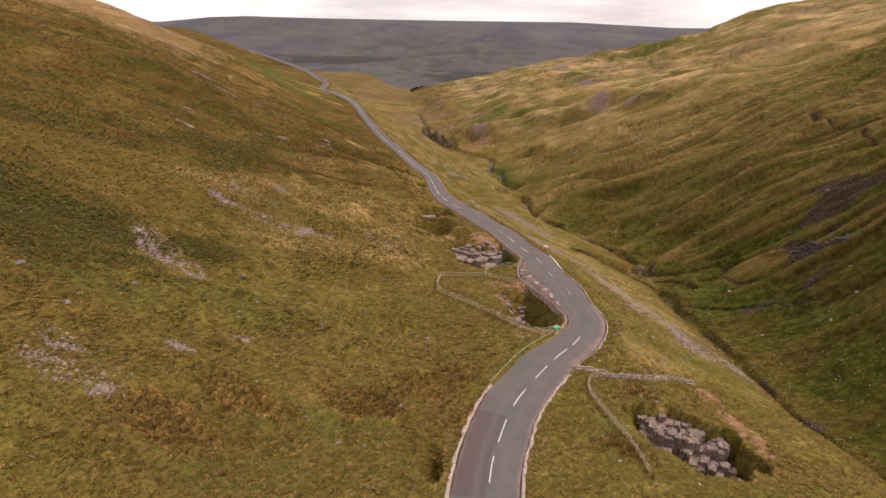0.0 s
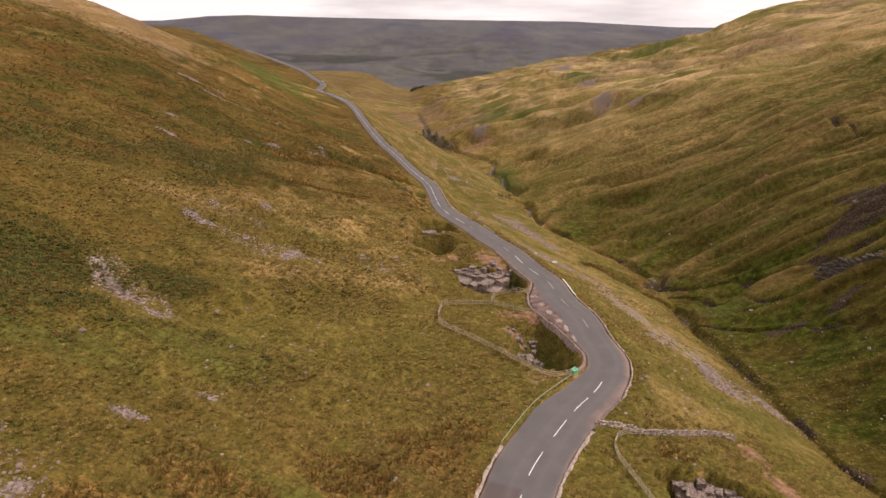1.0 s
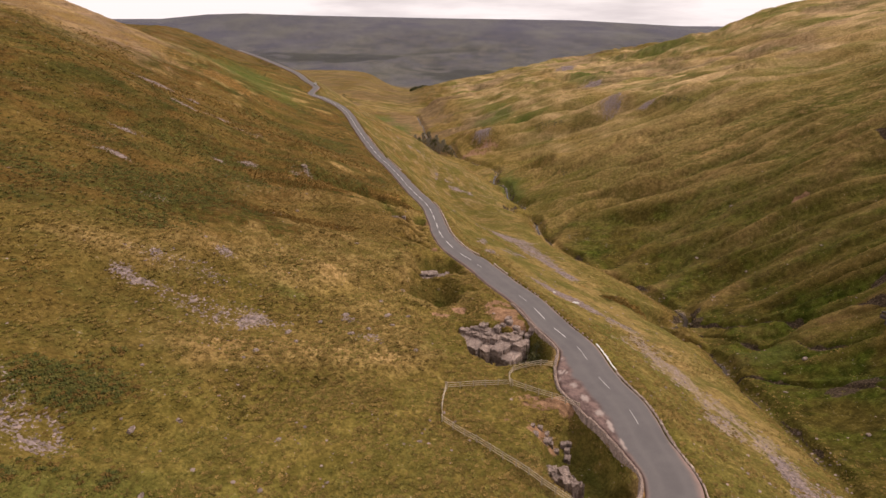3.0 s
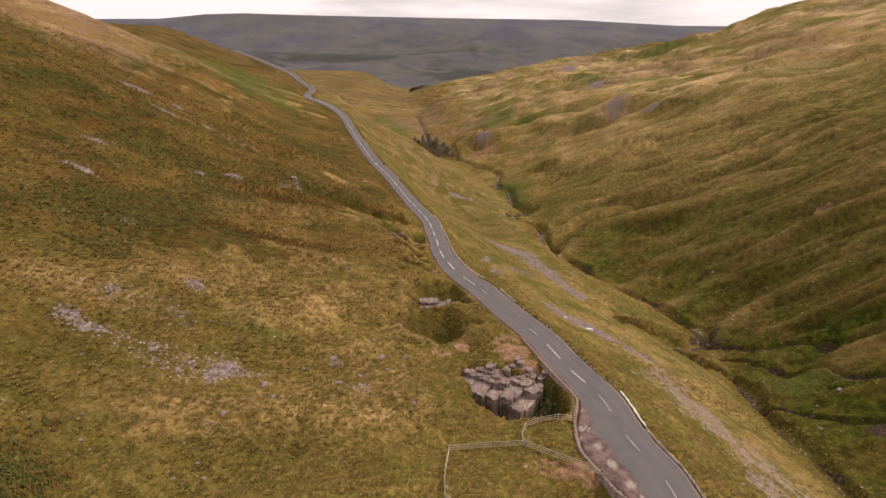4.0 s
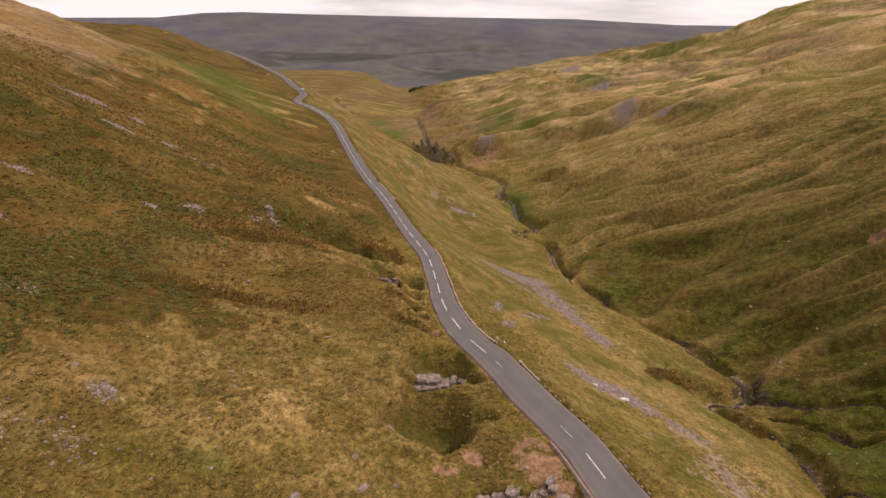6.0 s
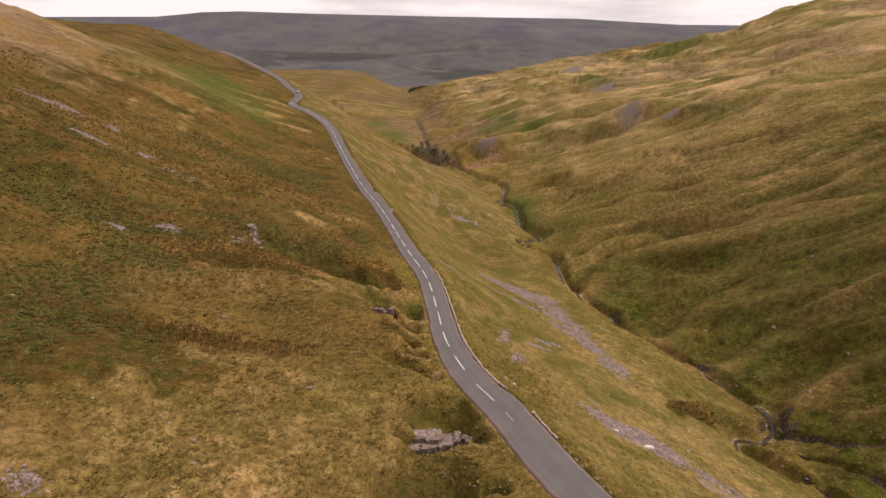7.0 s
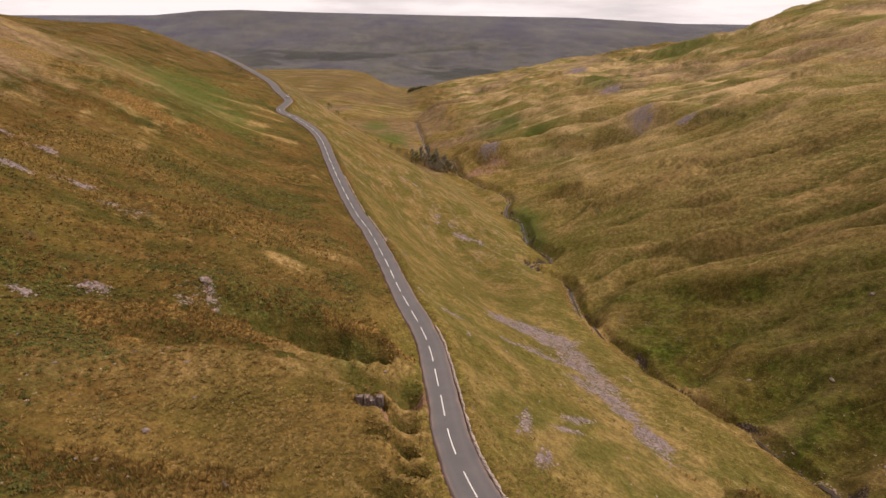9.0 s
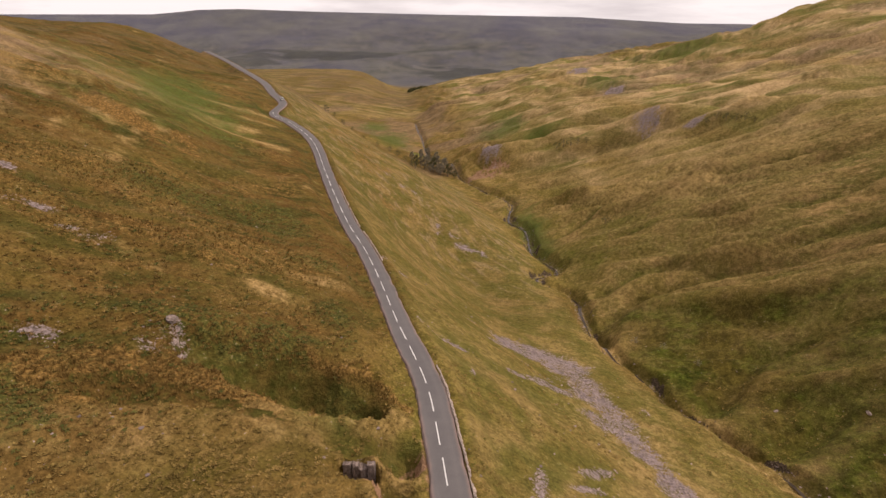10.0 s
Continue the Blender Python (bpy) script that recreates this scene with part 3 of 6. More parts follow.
def asphalt_material():
    s = Shader("asphalt", 0.85)
    n, f = s.noise(3.5, 5, 0.6), s.noise(0.12, 3, 0.7)
    c = s.mix(s.span(n, 0.3, 0.7), (0.106, 0.096, 0.094), (0.126, 0.114, 0.110))
    c = s.mix(s.attr("patch"), c, s.mix(n, (0.090, 0.069, 0.067), (0.112, 0.087, 0.083)))
    c = s.mix(s.math("MULTIPLY", s.attr("dust"), s.span(n, 0.3, 0.65, 0.35, 1.0)), c, (0.235, 0.160, 0.135))
    c = s.mix(s.attr("layby"), c, s.mix(s.span(s.noise(1.2, 5, 0.65), 0.35, 0.65), (0.085, 0.054, 0.048), (0.185, 0.122, 0.105)))
    c = s.mix(s.attr("pale"), c, s.mix(n, (0.26, 0.205, 0.178), (0.37, 0.302, 0.268)))
    c = s.mix(s.math("MULTIPLY", s.attr("track"), 0.35), c, (0.150, 0.134, 0.128))
    c = s.mix(0.5, c, s.mix(f, (0.6, 0.6, 0.6), (1.4, 1.4, 1.4)), "MULTIPLY")
    return s.done(c, f, 0.3, 0.02)


def limestone_material(name, low, high, lichen=0.35):
    s = Shader(name, 0.95)
    s.b.inputs["Specular IOR Level"].default_value = 0.06
    n, f, run = s.noise(0.9, 5, 0.6), s.noise(0.16, 4, 0.65), s.noise(0.5, 4, 0.6, (1.0, 1.0, 0.12))
    c = s.mix(s.span(n, 0.3, 0.7), low, high)
    c = s.mix(s.span(run, 0.45, 0.7, 0.0, 0.55), c, (0.085, 0.070, 0.064))
    joint = s.math("MINIMUM", s.cells(0.8, "DISTANCE_TO_EDGE"), s.cells(0.33, "DISTANCE_TO_EDGE"))
    crack = s.math("MULTIPLY", s.span(joint, 0.0, 0.07, 1.0, 0.0), s.span(n, 0.35, 0.6))
    c = s.mix(s.math("MULTIPLY", crack, 0.4), c, (0.040, 0.031, 0.028))
    c = s.mix(s.math("MULTIPLY", s.span(f, 0.55, 0.7), lichen), c, (0.52, 0.47, 0.44))
    c = s.mix(0.45, c, s.mix(s.each(), (0.78, 0.78, 0.80), (1.15, 1.12, 1.1)), "MULTIPLY")
    return s.done(c, s.math("SUBTRACT", s.math("ADD", n, s.math("MULTIPLY", f, 0.4)), s.math("MULTIPLY", crack, 0.35)), 0.9, 0.2)


def blades_material(name, dark, light):
    s = Shader(name, 0.95)
    s.b.inputs["Specular IOR Level"].default_value = 0.08
    c = s.mix(s.island(), dark, light)
    c = s.mix(0.5, c, s.mix(s.noise(12, 3), (0.65, 0.68, 0.6), (1.3, 1.3, 1.3)), "MULTIPLY")
    return s.done(c)


def loose_stone_material():
    s = Shader("loose_stone", 0.92)
    c = s.mix(s.island(), (0.120, 0.088, 0.076), (0.31, 0.232, 0.196))
    return s.done(s.mix(0.4, c, s.mix(s.noise(0.2, 3), (0.6, 0.6, 0.6), (1.35, 1.35, 1.35)), "MULTIPLY"))


def simple_material(name, a, b, size, rough=0.85, bump=0.3):
    s = Shader(name, rough)
    n = s.noise(size, 5, 0.6)
    return s.done(s.mix(s.span(n, 0.3, 0.7), a, b), n, bump, 0.03)


M_GROUND, M_ROAD = moor_material(), asphalt_material()
M_LIME = limestone_material("limestone", (0.135, 0.100, 0.084), (0.40, 0.308, 0.258))
M_CRAG = limestone_material("dark_crag", (0.060, 0.050, 0.042), (0.17, 0.140, 0.118), 0.1)
M_WALL = limestone_material("wall_stone", (0.28, 0.20, 0.160), (0.46, 0.350, 0.285), 0.3)
M_KERB = limestone_material("kerb_stone", (0.42, 0.325, 0.265), (0.62, 0.51, 0.43), 0.2)
M_STONES = loose_stone_material()
M_PAINT = simple_material("road_paint", (0.52, 0.50, 0.48), (0.74, 0.72, 0.69), 0.35, 0.7)
M_OLDPAINT = simple_material("worn_road_paint", (0.24, 0.225, 0.22), (0.42, 0.40, 0.38), 0.3, 0.7)
M_TIMBER = simple_material("weathered_timber", (0.32, 0.26, 0.185), (0.49, 0.41, 0.305), 0.25)
M_BARK = simple_material("bark", (0.07, 0.055, 0.045), (0.13, 0.105, 0.085), 0.3)
M_GREENPAINT = simple_material("green_paint", (0.10, 0.42, 0.24), (0.14, 0.55, 0.32), 0.5, 0.5)
M_ROPE = simple_material("pale_green_rope", (0.24, 0.29, 0.15), (0.36, 0.38, 0.22), 0.3)
M_WHITE = simple_material("white_paint", (0.52, 0.50, 0.46), (0.76, 0.74, 0.70), 0.25, 0.7)
M_TUFT = blades_material("dry_grass", (0.104, 0.074, 0.019), (0.262, 0.168, 0.056))
M_TUFT_GREEN = blades_material("green_grass", (0.088, 0.078, 0.016), (0.198, 0.156, 0.040))
M_RUSH = blades_material("rush_stems", (0.115, 0.070, 0.020), (0.25, 0.150, 0.046))
M_BRACKEN = blades_material("bracken_fronds", (0.050, 0.056, 0.015), (0.112, 0.100, 0.028))
M_RUSSET = blades_material("russet_bracken", (0.092, 0.056, 0.016), (0.155, 0.092, 0.028))
M_LEAF = blades_material("tree_leaves", (0.040, 0.046, 0.018), (0.120, 0.110, 0.048))
M_LEAF_GREY = blades_material("grey_leaves", (0.120, 0.108, 0.078), (0.250, 0.215, 0.160))


def water_material():
    s = Shader("beck_water", 0.22)
    s.b.inputs["IOR"].default_value = 1.33
    s.b.inputs["Specular IOR Level"].default_value = 0.16
    return s.done(s.mix(s.noise(1.5, 3), (0.030, 0.022, 0.015), (0.075, 0.055, 0.038)), s.noise(0.5, 3), 0.25, 0.05)


M_WATER = water_material()


# ---- meshes from arrays ----
def mesh_faces(name, verts, faces, material, smooth=False):
    """verts (n, 3), faces (m, 3 or 4)."""
    verts, faces = np.asarray(verts, np.float32), np.asarray(faces, np.int32)
    me = bpy.data.meshes.new(name)
    me.vertices.add(len(verts))
    me.vertices.foreach_set("co", verts.ravel())
    me.loops.add(faces.size)
    me.loops.foreach_set("vertex_index", faces.ravel())
    me.polygons.add(len(faces))
    me.polygons.foreach_set("loop_start", np.arange(0, faces.size, faces.shape[1], dtype=np.int32))
    me.polygons.foreach_set("use_smooth", np.full(len(faces), smooth))
    me.update(calc_edges=True)
    me.materials.append(material)
    return me


def mesh_grid(name, x, y, z, material):
    rows, cols = x.shape
    idx = np.arange(rows * cols).reshape(rows, cols)
    quads = np.stack([idx[:-1, :-1], idx[:-1, 1:], idx[1:, 1:], idx[1:, :-1]], -1).reshape(-1, 4)
    return mesh_faces(name, np.stack([x, y, z], -1).reshape(-1, 3), quads, material, True)


def mask(me, name, values):
    me.attributes.new(name, "FLOAT", "POINT").data.foreach_set("value", np.asarray(values, np.float32).ravel())


def part(name, me, parent, label="", m=None):
    ob = new(name, me)
    ob.parent = parent
    if m is not None:
        ob.matrix_basis = m
    return tagged(ob, label)


# ---- ground cover: where each kind grows or lies (x, y, half sizes, turn) ----
COVER = {
    "bracken": [(-60, 190, 10, 8, 10), (-66, 92, 20, 12, 25), (-44, 104, 7, 5, 0), (-64, 170, 14, 15, 20), (-56, 179, 10, 5, 0), (-92, 144, 16, 6, 10), (-76, 160, 10, 7, 0), (-41, 231, 12, 4, 10),
                (-30, 236, 8, 5, 0), (-24, 250, 5, 11, 20), (-32, 277, 8, 4, 0), (-56, 205, 10, 6, 0), (-19, 227, 4, 4, 0), (-70, 215, 16, 7, 20), (-48, 300, 12, 14, 0), (-70, 290, 14, 10, 0), (-118, 240, 12, 9, 0)],
    "rush": [(-30, 55, 5, 4, 0), (-24, 66, 5, 3, 0), (2, 84, 5, 3, 30), (-11, 72, 6, 3, 0), (-43, 183, 14, 3.5, 10), (-38, 217, 17, 5, 14), (-26, 224, 8, 6, 0), (-1, 79, 4, 4, 0), (5, 71, 3, 4, 0), (56, 221.5, 8.0, 5.0, 25), (-24, 227, 12, 6, 0), (-34, 224, 8, 4, -15), (31, 84, 3, 2, 0), (25, 70, 3, 3, 0),
             (-100, 330, 14, 5, 0), (-60, 262, 10, 4, 0), (-45, 262, 8, 3, 0)],
    "scree": [(-47.5, 98.5, 5.6, 3.1, -30), (-48.5, 138.5, 5.0, 2.1, -10), (-41.5, 140.4, 3.8, 3.1, 0), (-48.5, 131, 3.2, 1.6, 0), (-43, 130.2, 5.2, 2.1, -8), (-37, 130.2, 5.0, 2.9, 5), (-32.6, 132.6, 3.8, 2.9, 25), (-41.2, 148, 2.0, 1.6, 0), (-59.6, 164.7, 3.0, 1.8, 0),
              (-13.6, 134, 2.0, 1.6, 0), (-17.6, 141, 1.5, 1.0, 0), (-41, 57, 5.6, 3.4, 0), (-45.5, 63, 2.5, 1.8, 0), (-35, 71, 3.0, 1.3, 0), (-31, 79, 2.5, 1.0, 0), (31, 195.5, 7.5, 3.6, -15), (36, 193, 5.5, 2.6, -20), (46, 187, 4.2, 1.4, -35),
              (16, 294, 5.0, 5.0, -10), (23, 295, 6.5, 7.0, -15), (30, 291, 7.5, 9.0, -15), (34, 280, 6.5, 10, 14), (36.5, 265, 5.2, 10, 14), (39.0, 250, 4.4, 9.5, 12), (40.5, 238, 3.6, 6.5, 6), (31, 258, 3.0, 5.0, 10), (13, 263, 2.6, 1.6, 20), (19, 266, 4.0, 1.6, 20), (25, 269, 3.0, 1.6, 20),
              (11.2, 217, 1.2, 5.0, -8), (12.6, 207, 1.7, 4.0, -14), (-7.5, 260, 2.8, 2.2, -4), (-3.5, 259, 3.4, 2.0, -4), (0, 258.2, 2.6, 1.4, -8), (-18, 296, 2.6, 1.6, 0), (-14, 296.5, 2.4, 1.0, 0), (2.7, 244.6, 0.8, 1.6, 0), (23.3, 229.3, 5.0, 1.0, 40), (20, 222, 4.0, 0.8, 30),
              (52.5, 120, 2.4, 7, -4), (53.5, 113, 3.0, 5, 0), (64, 114, 2.6, 6, 20),
              (-84, 247.5, 5.6, 2.1, 28), (-77, 251.5, 5.6, 2.3, 28), (-83.8, 205, 4.0, 1.6, 20), (-77, 183, 4.2, 1.8, 25), (-58, 219.5, 3.4, 2.4, 20), (-63.5, 213, 2.6, 1.6, 0), (-43.5, 225.6, 2.8, 2.3, 0), (-66, 247.3, 3.0, 1.8, 0), (-100, 262, 9, 2.4, 24),
              (43, 690, 9, 10, 0), (195, 870, 11, 26, 0), (207, 1105, 13, 44, 0), (155, 622, 9, 12, 0), (172, 576, 9, 6, -30), (-24, 434, 8, 2.2, -48), (-13, 427, 7, 2.0, -45), (-3, 408, 8, 2.0, -30), (8, 398, 6, 1.6, -20)],
    "earth": [(11.2, 152.5, 2.2, 3.6, 20), (13.0, 149.0, 1.6, 2.4, 20), (2, 155, 1.6, 1.0, 0), (45.2, 87.6, 2.4, 3.6, 20), (45.8, 84.4, 2.0, 3.6, 15), (46.6, 81.0, 1.9, 3.8, 12), (47.4, 77.6, 1.8, 3.8, 10), (47.8, 73.6, 1.3, 3.4, 4), (-1.6, 152.0, 1.6, 1.3, 0), (14, 122.5, 5, 1.6, -25), (-12.5, 206, 2, 1, 0), (-7.5, 213, 1.6, 2, 0), (13.5, 116, 3, 2, 0), (30, 655, 15, 14, 0), (40, 668, 12, 8, 0), (137.3, 271, 2.6, 1.6, 0), (-3.5, 190, 1.2, 1.6, 0)],
    "peat": [(135, 202, 12, 5.5, -15), (142, 212, 5, 11, 0), (126, 205, 6, 2.6, 20), (98, 170, 4.5, 4, 0), (150, 150, 8, 3, 0), (112, 170, 5, 1.6, 30)],
    "lush": [(-34, 89, 6, 4, 0), (-48, 79, 8, 3, 10), (-28, 143, 2.4, 1.6, 0), (-14, 66, 6, 4, 0), (-24, 50, 7, 3, 0), (-19, 218, 3, 3, 0), (-8, 217, 2.2, 2, 0), (17, 110, 4, 5, 0), (15, 141, 3, 6, 0), (24, 72, 4, 7, 0), (-66, 900, 20, 55, 0), (-40, 800, 12, 34, 0), (-96, 1010, 18, 45, 0), (66, 830, 22, 40, 0), (92, 196, 7, 6, 0), (48, 470, 6, 40, 0), (76, 850, 15, 50, 0), (202, 955, 20, 44, 0), (365, 1110, 42, 110, 0), (90, 735, 16, 18, 0), (-120, 420, 24, 60, 20)],
    "straw": [(-175, 345, 46, 60, 15), (-150, 310, 20, 30, 15), (-126, 392, 14, 30, 20), (-100, 432, 18, 3.5, 25), (-86, 418, 10, 3, 20), (-108, 405, 16, 3, 25), (-36, 252, 4, 2, 0), (-30, 265, 5, 2, 0), (-78, 376, 14, 5, 0), (-92, 392, 16, 5, 0), (-12, 140, 7, 12, 0), (-22, 163, 9, 7, 0), (38, 245, 10, 30, 10), (55, 180, 9, 30, 0), (150, 420, 70, 130, 0), (300, 800, 200, 300, 0), (-85, 600, 12, 60, 10)],
}


def spread(x, y, patches, soft, seed):
    r = np.full(x.shape, 9.0)
    ragged = 1 + 0.3 * fractal(x, y, 14, 3, seed) + 0.3 * fractal(x, y, 4, 3, seed + 3)
    for p in patches:
        r = np.minimum(r, blob(x, y, *p))
    return 1 - step01(1 - soft, 1 + soft, r * ragged)


MASKS = {kind: spread(GX, GY, patches, soft, 70 + i) for i, ((kind, patches), soft) in
         enumerate(zip(COVER.items(), (0.6, 0.6, 0.6, 0.5, 0.5, 0.8, 0.9)))}
east_side = GX - beck_x(GY)
hill = fractal(GX, GY * 1.6, 28, 4, 81)
mid_hill = step01(215, 250, GY) * (1 - step01(480, 620, GY)) * step01(6, 16, -FIELD["side"] * (np.abs(FIELD["side"]) < 25) + 30 * (east_side < -70) * (np.abs(FIELD["side"]) > 25))
MASKS["bracken"] = np.maximum(MASKS["bracken"], 0.55 * mid_hill * step01(0.0, 0.7, hill))
MASKS["rush"] = np.maximum(MASKS["rush"], 0.6 * mid_hill * step01(-0.3, 0.5, fractal(GX, GY * 1.8, 24, 4, 82)))
crest = np.clip(ribs(GX, GY) / 2.6, -1, 1) * step01(2, 25, east_side)
MASKS["moor"] = step01(255, 300, GY - 2 * GX) * (1 - step01(560, 900, GY)) * (east_side < -25) * (1 - step01(0.1, 0.6, MASKS["straw"])) * (0.65 + 0.35 * step01(-0.6, 0.4, fractal(GX, GY * 1.7, 20, 4, 84)))
MASKS["green"] = np.maximum(0.9 * (1 - 0.6 * step01(0.0, 0.7, crest)) * step01(-8, 6, east_side) * (1 - step01(45, 140, east_side)) * (1 - step01(420, 800, GY)),
                            0.55 * step01(-0.3, 0.4, fractal(GX, GY, 40, 3, 83)) * (1 - step01(500, 900, GY)))
verge = step01(-9, -3, GX - np.interp(GY, ROAD[:, 1], ROAD[:, 0])) * (1 - step01(-14, -4, east_side)) * (1 - step01(230, 420, GY))
MASKS["green"] = np.maximum(MASKS["green"], (0.8 + 0.45 * fractal(GX * 0.6, GY, 16, 3, 85)) * verge)
MASKS["green"] = np.maximum(MASKS["green"], (0.75 + 0.4 * fractal(GX, GY, 25, 3, 86)) * (east_side < 0) * (1 - step01(135, 185, GY - 0.5 * GX)))
for kind, much in (("bracken", np.where(GY > 130, 0.55, 0.75)), ("rush", 0.85), ("scree", 0.9)):
    MASKS[kind] = MASKS[kind] * much
MASKS["scree"] = MASKS["scree"] * np.where(GX < 0, 0.3, 0.72) + np.where(GX < 0, 0.6, 0.35) * MASKS["scree"] * step01(-0.15, 0.5, fractal(GX, GY, 5, 3, 87))
MASKS["earth"] = MASKS["earth"] * (0.5 + 0.5 * step01(-0.6, 0.1, fractal(GX, GY, 2.2, 3, 88)))
far_side = step01(450, 700, GY) * (1 - step01(2000, 2400, GY))
MASKS["moor"] = np.maximum(MASKS["moor"], 0.55 * step01(1150, 1400, GY) * (1 - step01(2150, 2400, GY)) * (east_side < 60))
# Hollow lips: dry straw, also standing in for the light on the rim.
MASKS["straw"] = np.maximum(MASKS["straw"], 0.9 * step01(0.02, 0.16, FIELD["lip"]))
MASKS["lush"] *= np.where(GY < 300, 0.6, 1.0)
MASKS["ribbed"] = (0.25 * step01(8, 30, east_side) + 0.75 * step01(40, 130, east_side)) * (1 - 0.75 * step01(360, 560, GY)) * (1 - step01(1500, 2200, GY))
# Dark green on the lower east side, fading uphill and up the dale.
MASKS["dark_green"] = (0.78 + 0.22 * (1 - step01(180, 280, GY))) * (1 - 0.2 * step01(40, 110, east_side) * step01(190, 280, GY)) * (1 - 0.4 * step01(300, 370, GY)) * step01(-6, 10, east_side) * (1 - step01(50, 170, east_side)) * (1 - step01(360, 560, GY)) * (1 - 0.5 * step01(0.1, 0.8, crest)) * (0.95 + 0.4 * fractal(GX + 0.4 * GY, (GY + 0.4 * GX) * 2.4, 40, 3, 55))
MASKS["moor"] = np.maximum(MASKS["moor"], (0.68 - 0.38 * step01(-70, -30, GX)) * step01(3, 14, np.interp(GY, ROAD[:, 1], ROAD[:, 0]) - GX) * (1 - step01(250, 320, GY)) * (0.7 + 0.5 * fractal(GX, GY * 1.5, 30, 3, 49)))
MASKS["moor"] = np.maximum(MASKS["moor"], 0.5 * (1 - step01(74, 94, GY)) * (0.8 + 0.4 * fractal(GX, GY, 9, 3, 53)))
MASKS["straw"] *= np.where((GY < 230) & (GX < 10), 0.5, 1.0)
contour = fractal(GX / 5, GZ + 0.05 * GY, 9, 3, 57)
# Far east side: straw colour raised to make up for sun the slope lacks.
MASKS["pale_straw"] = np.maximum(np.clip(0.66 + 0.6 * contour, 0.1, 1) * step01(380, 640, GY) * step01(30, 110, east_side) * (1 - step01(1900, 2300, GY)), 0.15 * spread(GX, GY, [(-185, 350, 40, 46, 15), (-150, 325, 12, 24, 15)], 0.8, 60))
MASKS["pale_straw"] = np.maximum(MASKS["pale_straw"], 0.6 * step01(1050, 1300, GY) * (1 - step01(2200, 2500, GY)) * (east_side < 60) * (0.8 + 0.5 * contour))
# Brown rush beds; a weaker share in the hollows adds to their painted shade.
MASKS["mire"] = np.maximum(0.45 * step01(0.7, 1.8, FIELD["pit"]) * (GX < 20), spread(GX, GY, [(-50, 175, 15, 6.0, 6), (-62, 168, 9, 5, 0), (-24, 225.5, 13, 7, 0), (-36, 224, 8, 4, -16), (-42, 183, 13, 3.0, 10), (-58, 180, 14, 6.0, 8), (-38, 214, 16, 3, 8), (56, 221.5, 7.5, 4.6, 25)], 0.4, 99) * (FIELD["lip"] < 0.1))
MASKS["turf"] = verge * step01(84, 98, GY) * step01(0.6, 3.0, FIELD["road"]) * (FIELD["side"] > -1) * (0.75 + 0.25 * fractal(GX, GY, 18, 3, 47))
# Between the ribs: green gullies, with shade painted in by the same dark tone.
MASKS["dark_green"] = np.maximum(MASKS["dark_green"], 0.45 * step01(0.1, 0.9, -crest) * step01(25, 60, east_side) * (1 - step01(900, 1500, GY)))
MASKS["dark_green"] = np.maximum(MASKS["dark_green"], 0.95 * step01(-4, 8, east_side) * (1 - step01(25, 62, east_side)) * (1 - step01(315, 375, GY)) * (1 - 0.4 * step01(0.2, 0.8, crest)))
# Clough and gullies: green beds, their shade partly put into the colour.
MASKS["dark_green"] = np.maximum(MASKS["dark_green"], 0.5 * (1 - step01(4, 22, FIELD["clough"])))
MASKS["dark_green"] = np.maximum(MASKS["dark_green"], 0.8 * (1 - step01(0.6, 4.5, FIELD["gully"])))
MASKS["straw"] = np.maximum(MASKS["straw"], 0.75 * FIELD["swell"] * (0.75 + 0.5 * fractal(GX, GY, 6, 3, 54)))
# Rib crests: dry straw, made paler too for the light they catch.
MASKS["crest"] = (0.45 + 0.3 * step01(60, 130, east_side)) * np.maximum(FIELD["shoulder"] * (0.7 + 0.6 * fractal(GX, GY, 20, 3, 56)), 0.6 * step01(0.15, 0.8, crest) * step01(20, 60, east_side)) * (1 - step01(900, 1500, GY))
down = step01(1, 8, GX - np.interp(GY, ROAD[:, 1], ROAD[:, 0])) * (1 - step01(-16, -4, east_side)) * (1 - step01(560, 720, GY))
MASKS["moor"] *= 1 - 0.85 * down
MASKS["bracken"] *= 1 - 0.7 * down
MASKS["streaked"] = down * step01(320, 420, GY)
MASKS["turf"] = np.maximum(MASKS["turf"], 0.8 * down * step01(220, 300, GY))
MASKS["woods"] = step01(2650, 2900, GY) * (1 - step01(3250, 3500, GY)) * step01(0.18, 0.32, fractal(GX * 0.45, GY, 240, 4, 48)) * step01(-0.45, -0.2, GX / GY)
MASKS["scar"] = spread(GX, GY, [(48.0, 158, 4.2, 17, 6), (51.0, 138, 4.8, 12, -4), (53, 122, 4.4, 9, -4), (44, 184, 4.5, 2.4, -35), (36, 193, 7, 3, -20)], 0.8, 61) * np.clip(0.75 + 0.5 * fractal(GX * 1.6, GY * 0.5, 4, 3, 62), 0, 1)
MASKS["scree"] = np.maximum(MASKS["scree"], 0.42 * MASKS["scar"])
MASKS["mauve"] = np.maximum(1.0 * spread(GX, GY, [(-172, 350, 52, 62, 15), (-146, 318, 26, 36, 15), (-215, 500, 40, 60, 0)], 0.8, 63) * np.clip(0.7 + 0.7 * fractal(GX + 0.7 * GY, (GY - 0.7 * GX) * 3, 30, 3, 64), 0, 1), far_side * step01(-0.05, 0.5, fractal(GX, GY * 0.7, 70, 5, 89)) * 0.6)
# Strongest in the middle of each hollow, where the colour deepens its shade.
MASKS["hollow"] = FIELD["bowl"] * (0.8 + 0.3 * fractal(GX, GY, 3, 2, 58))
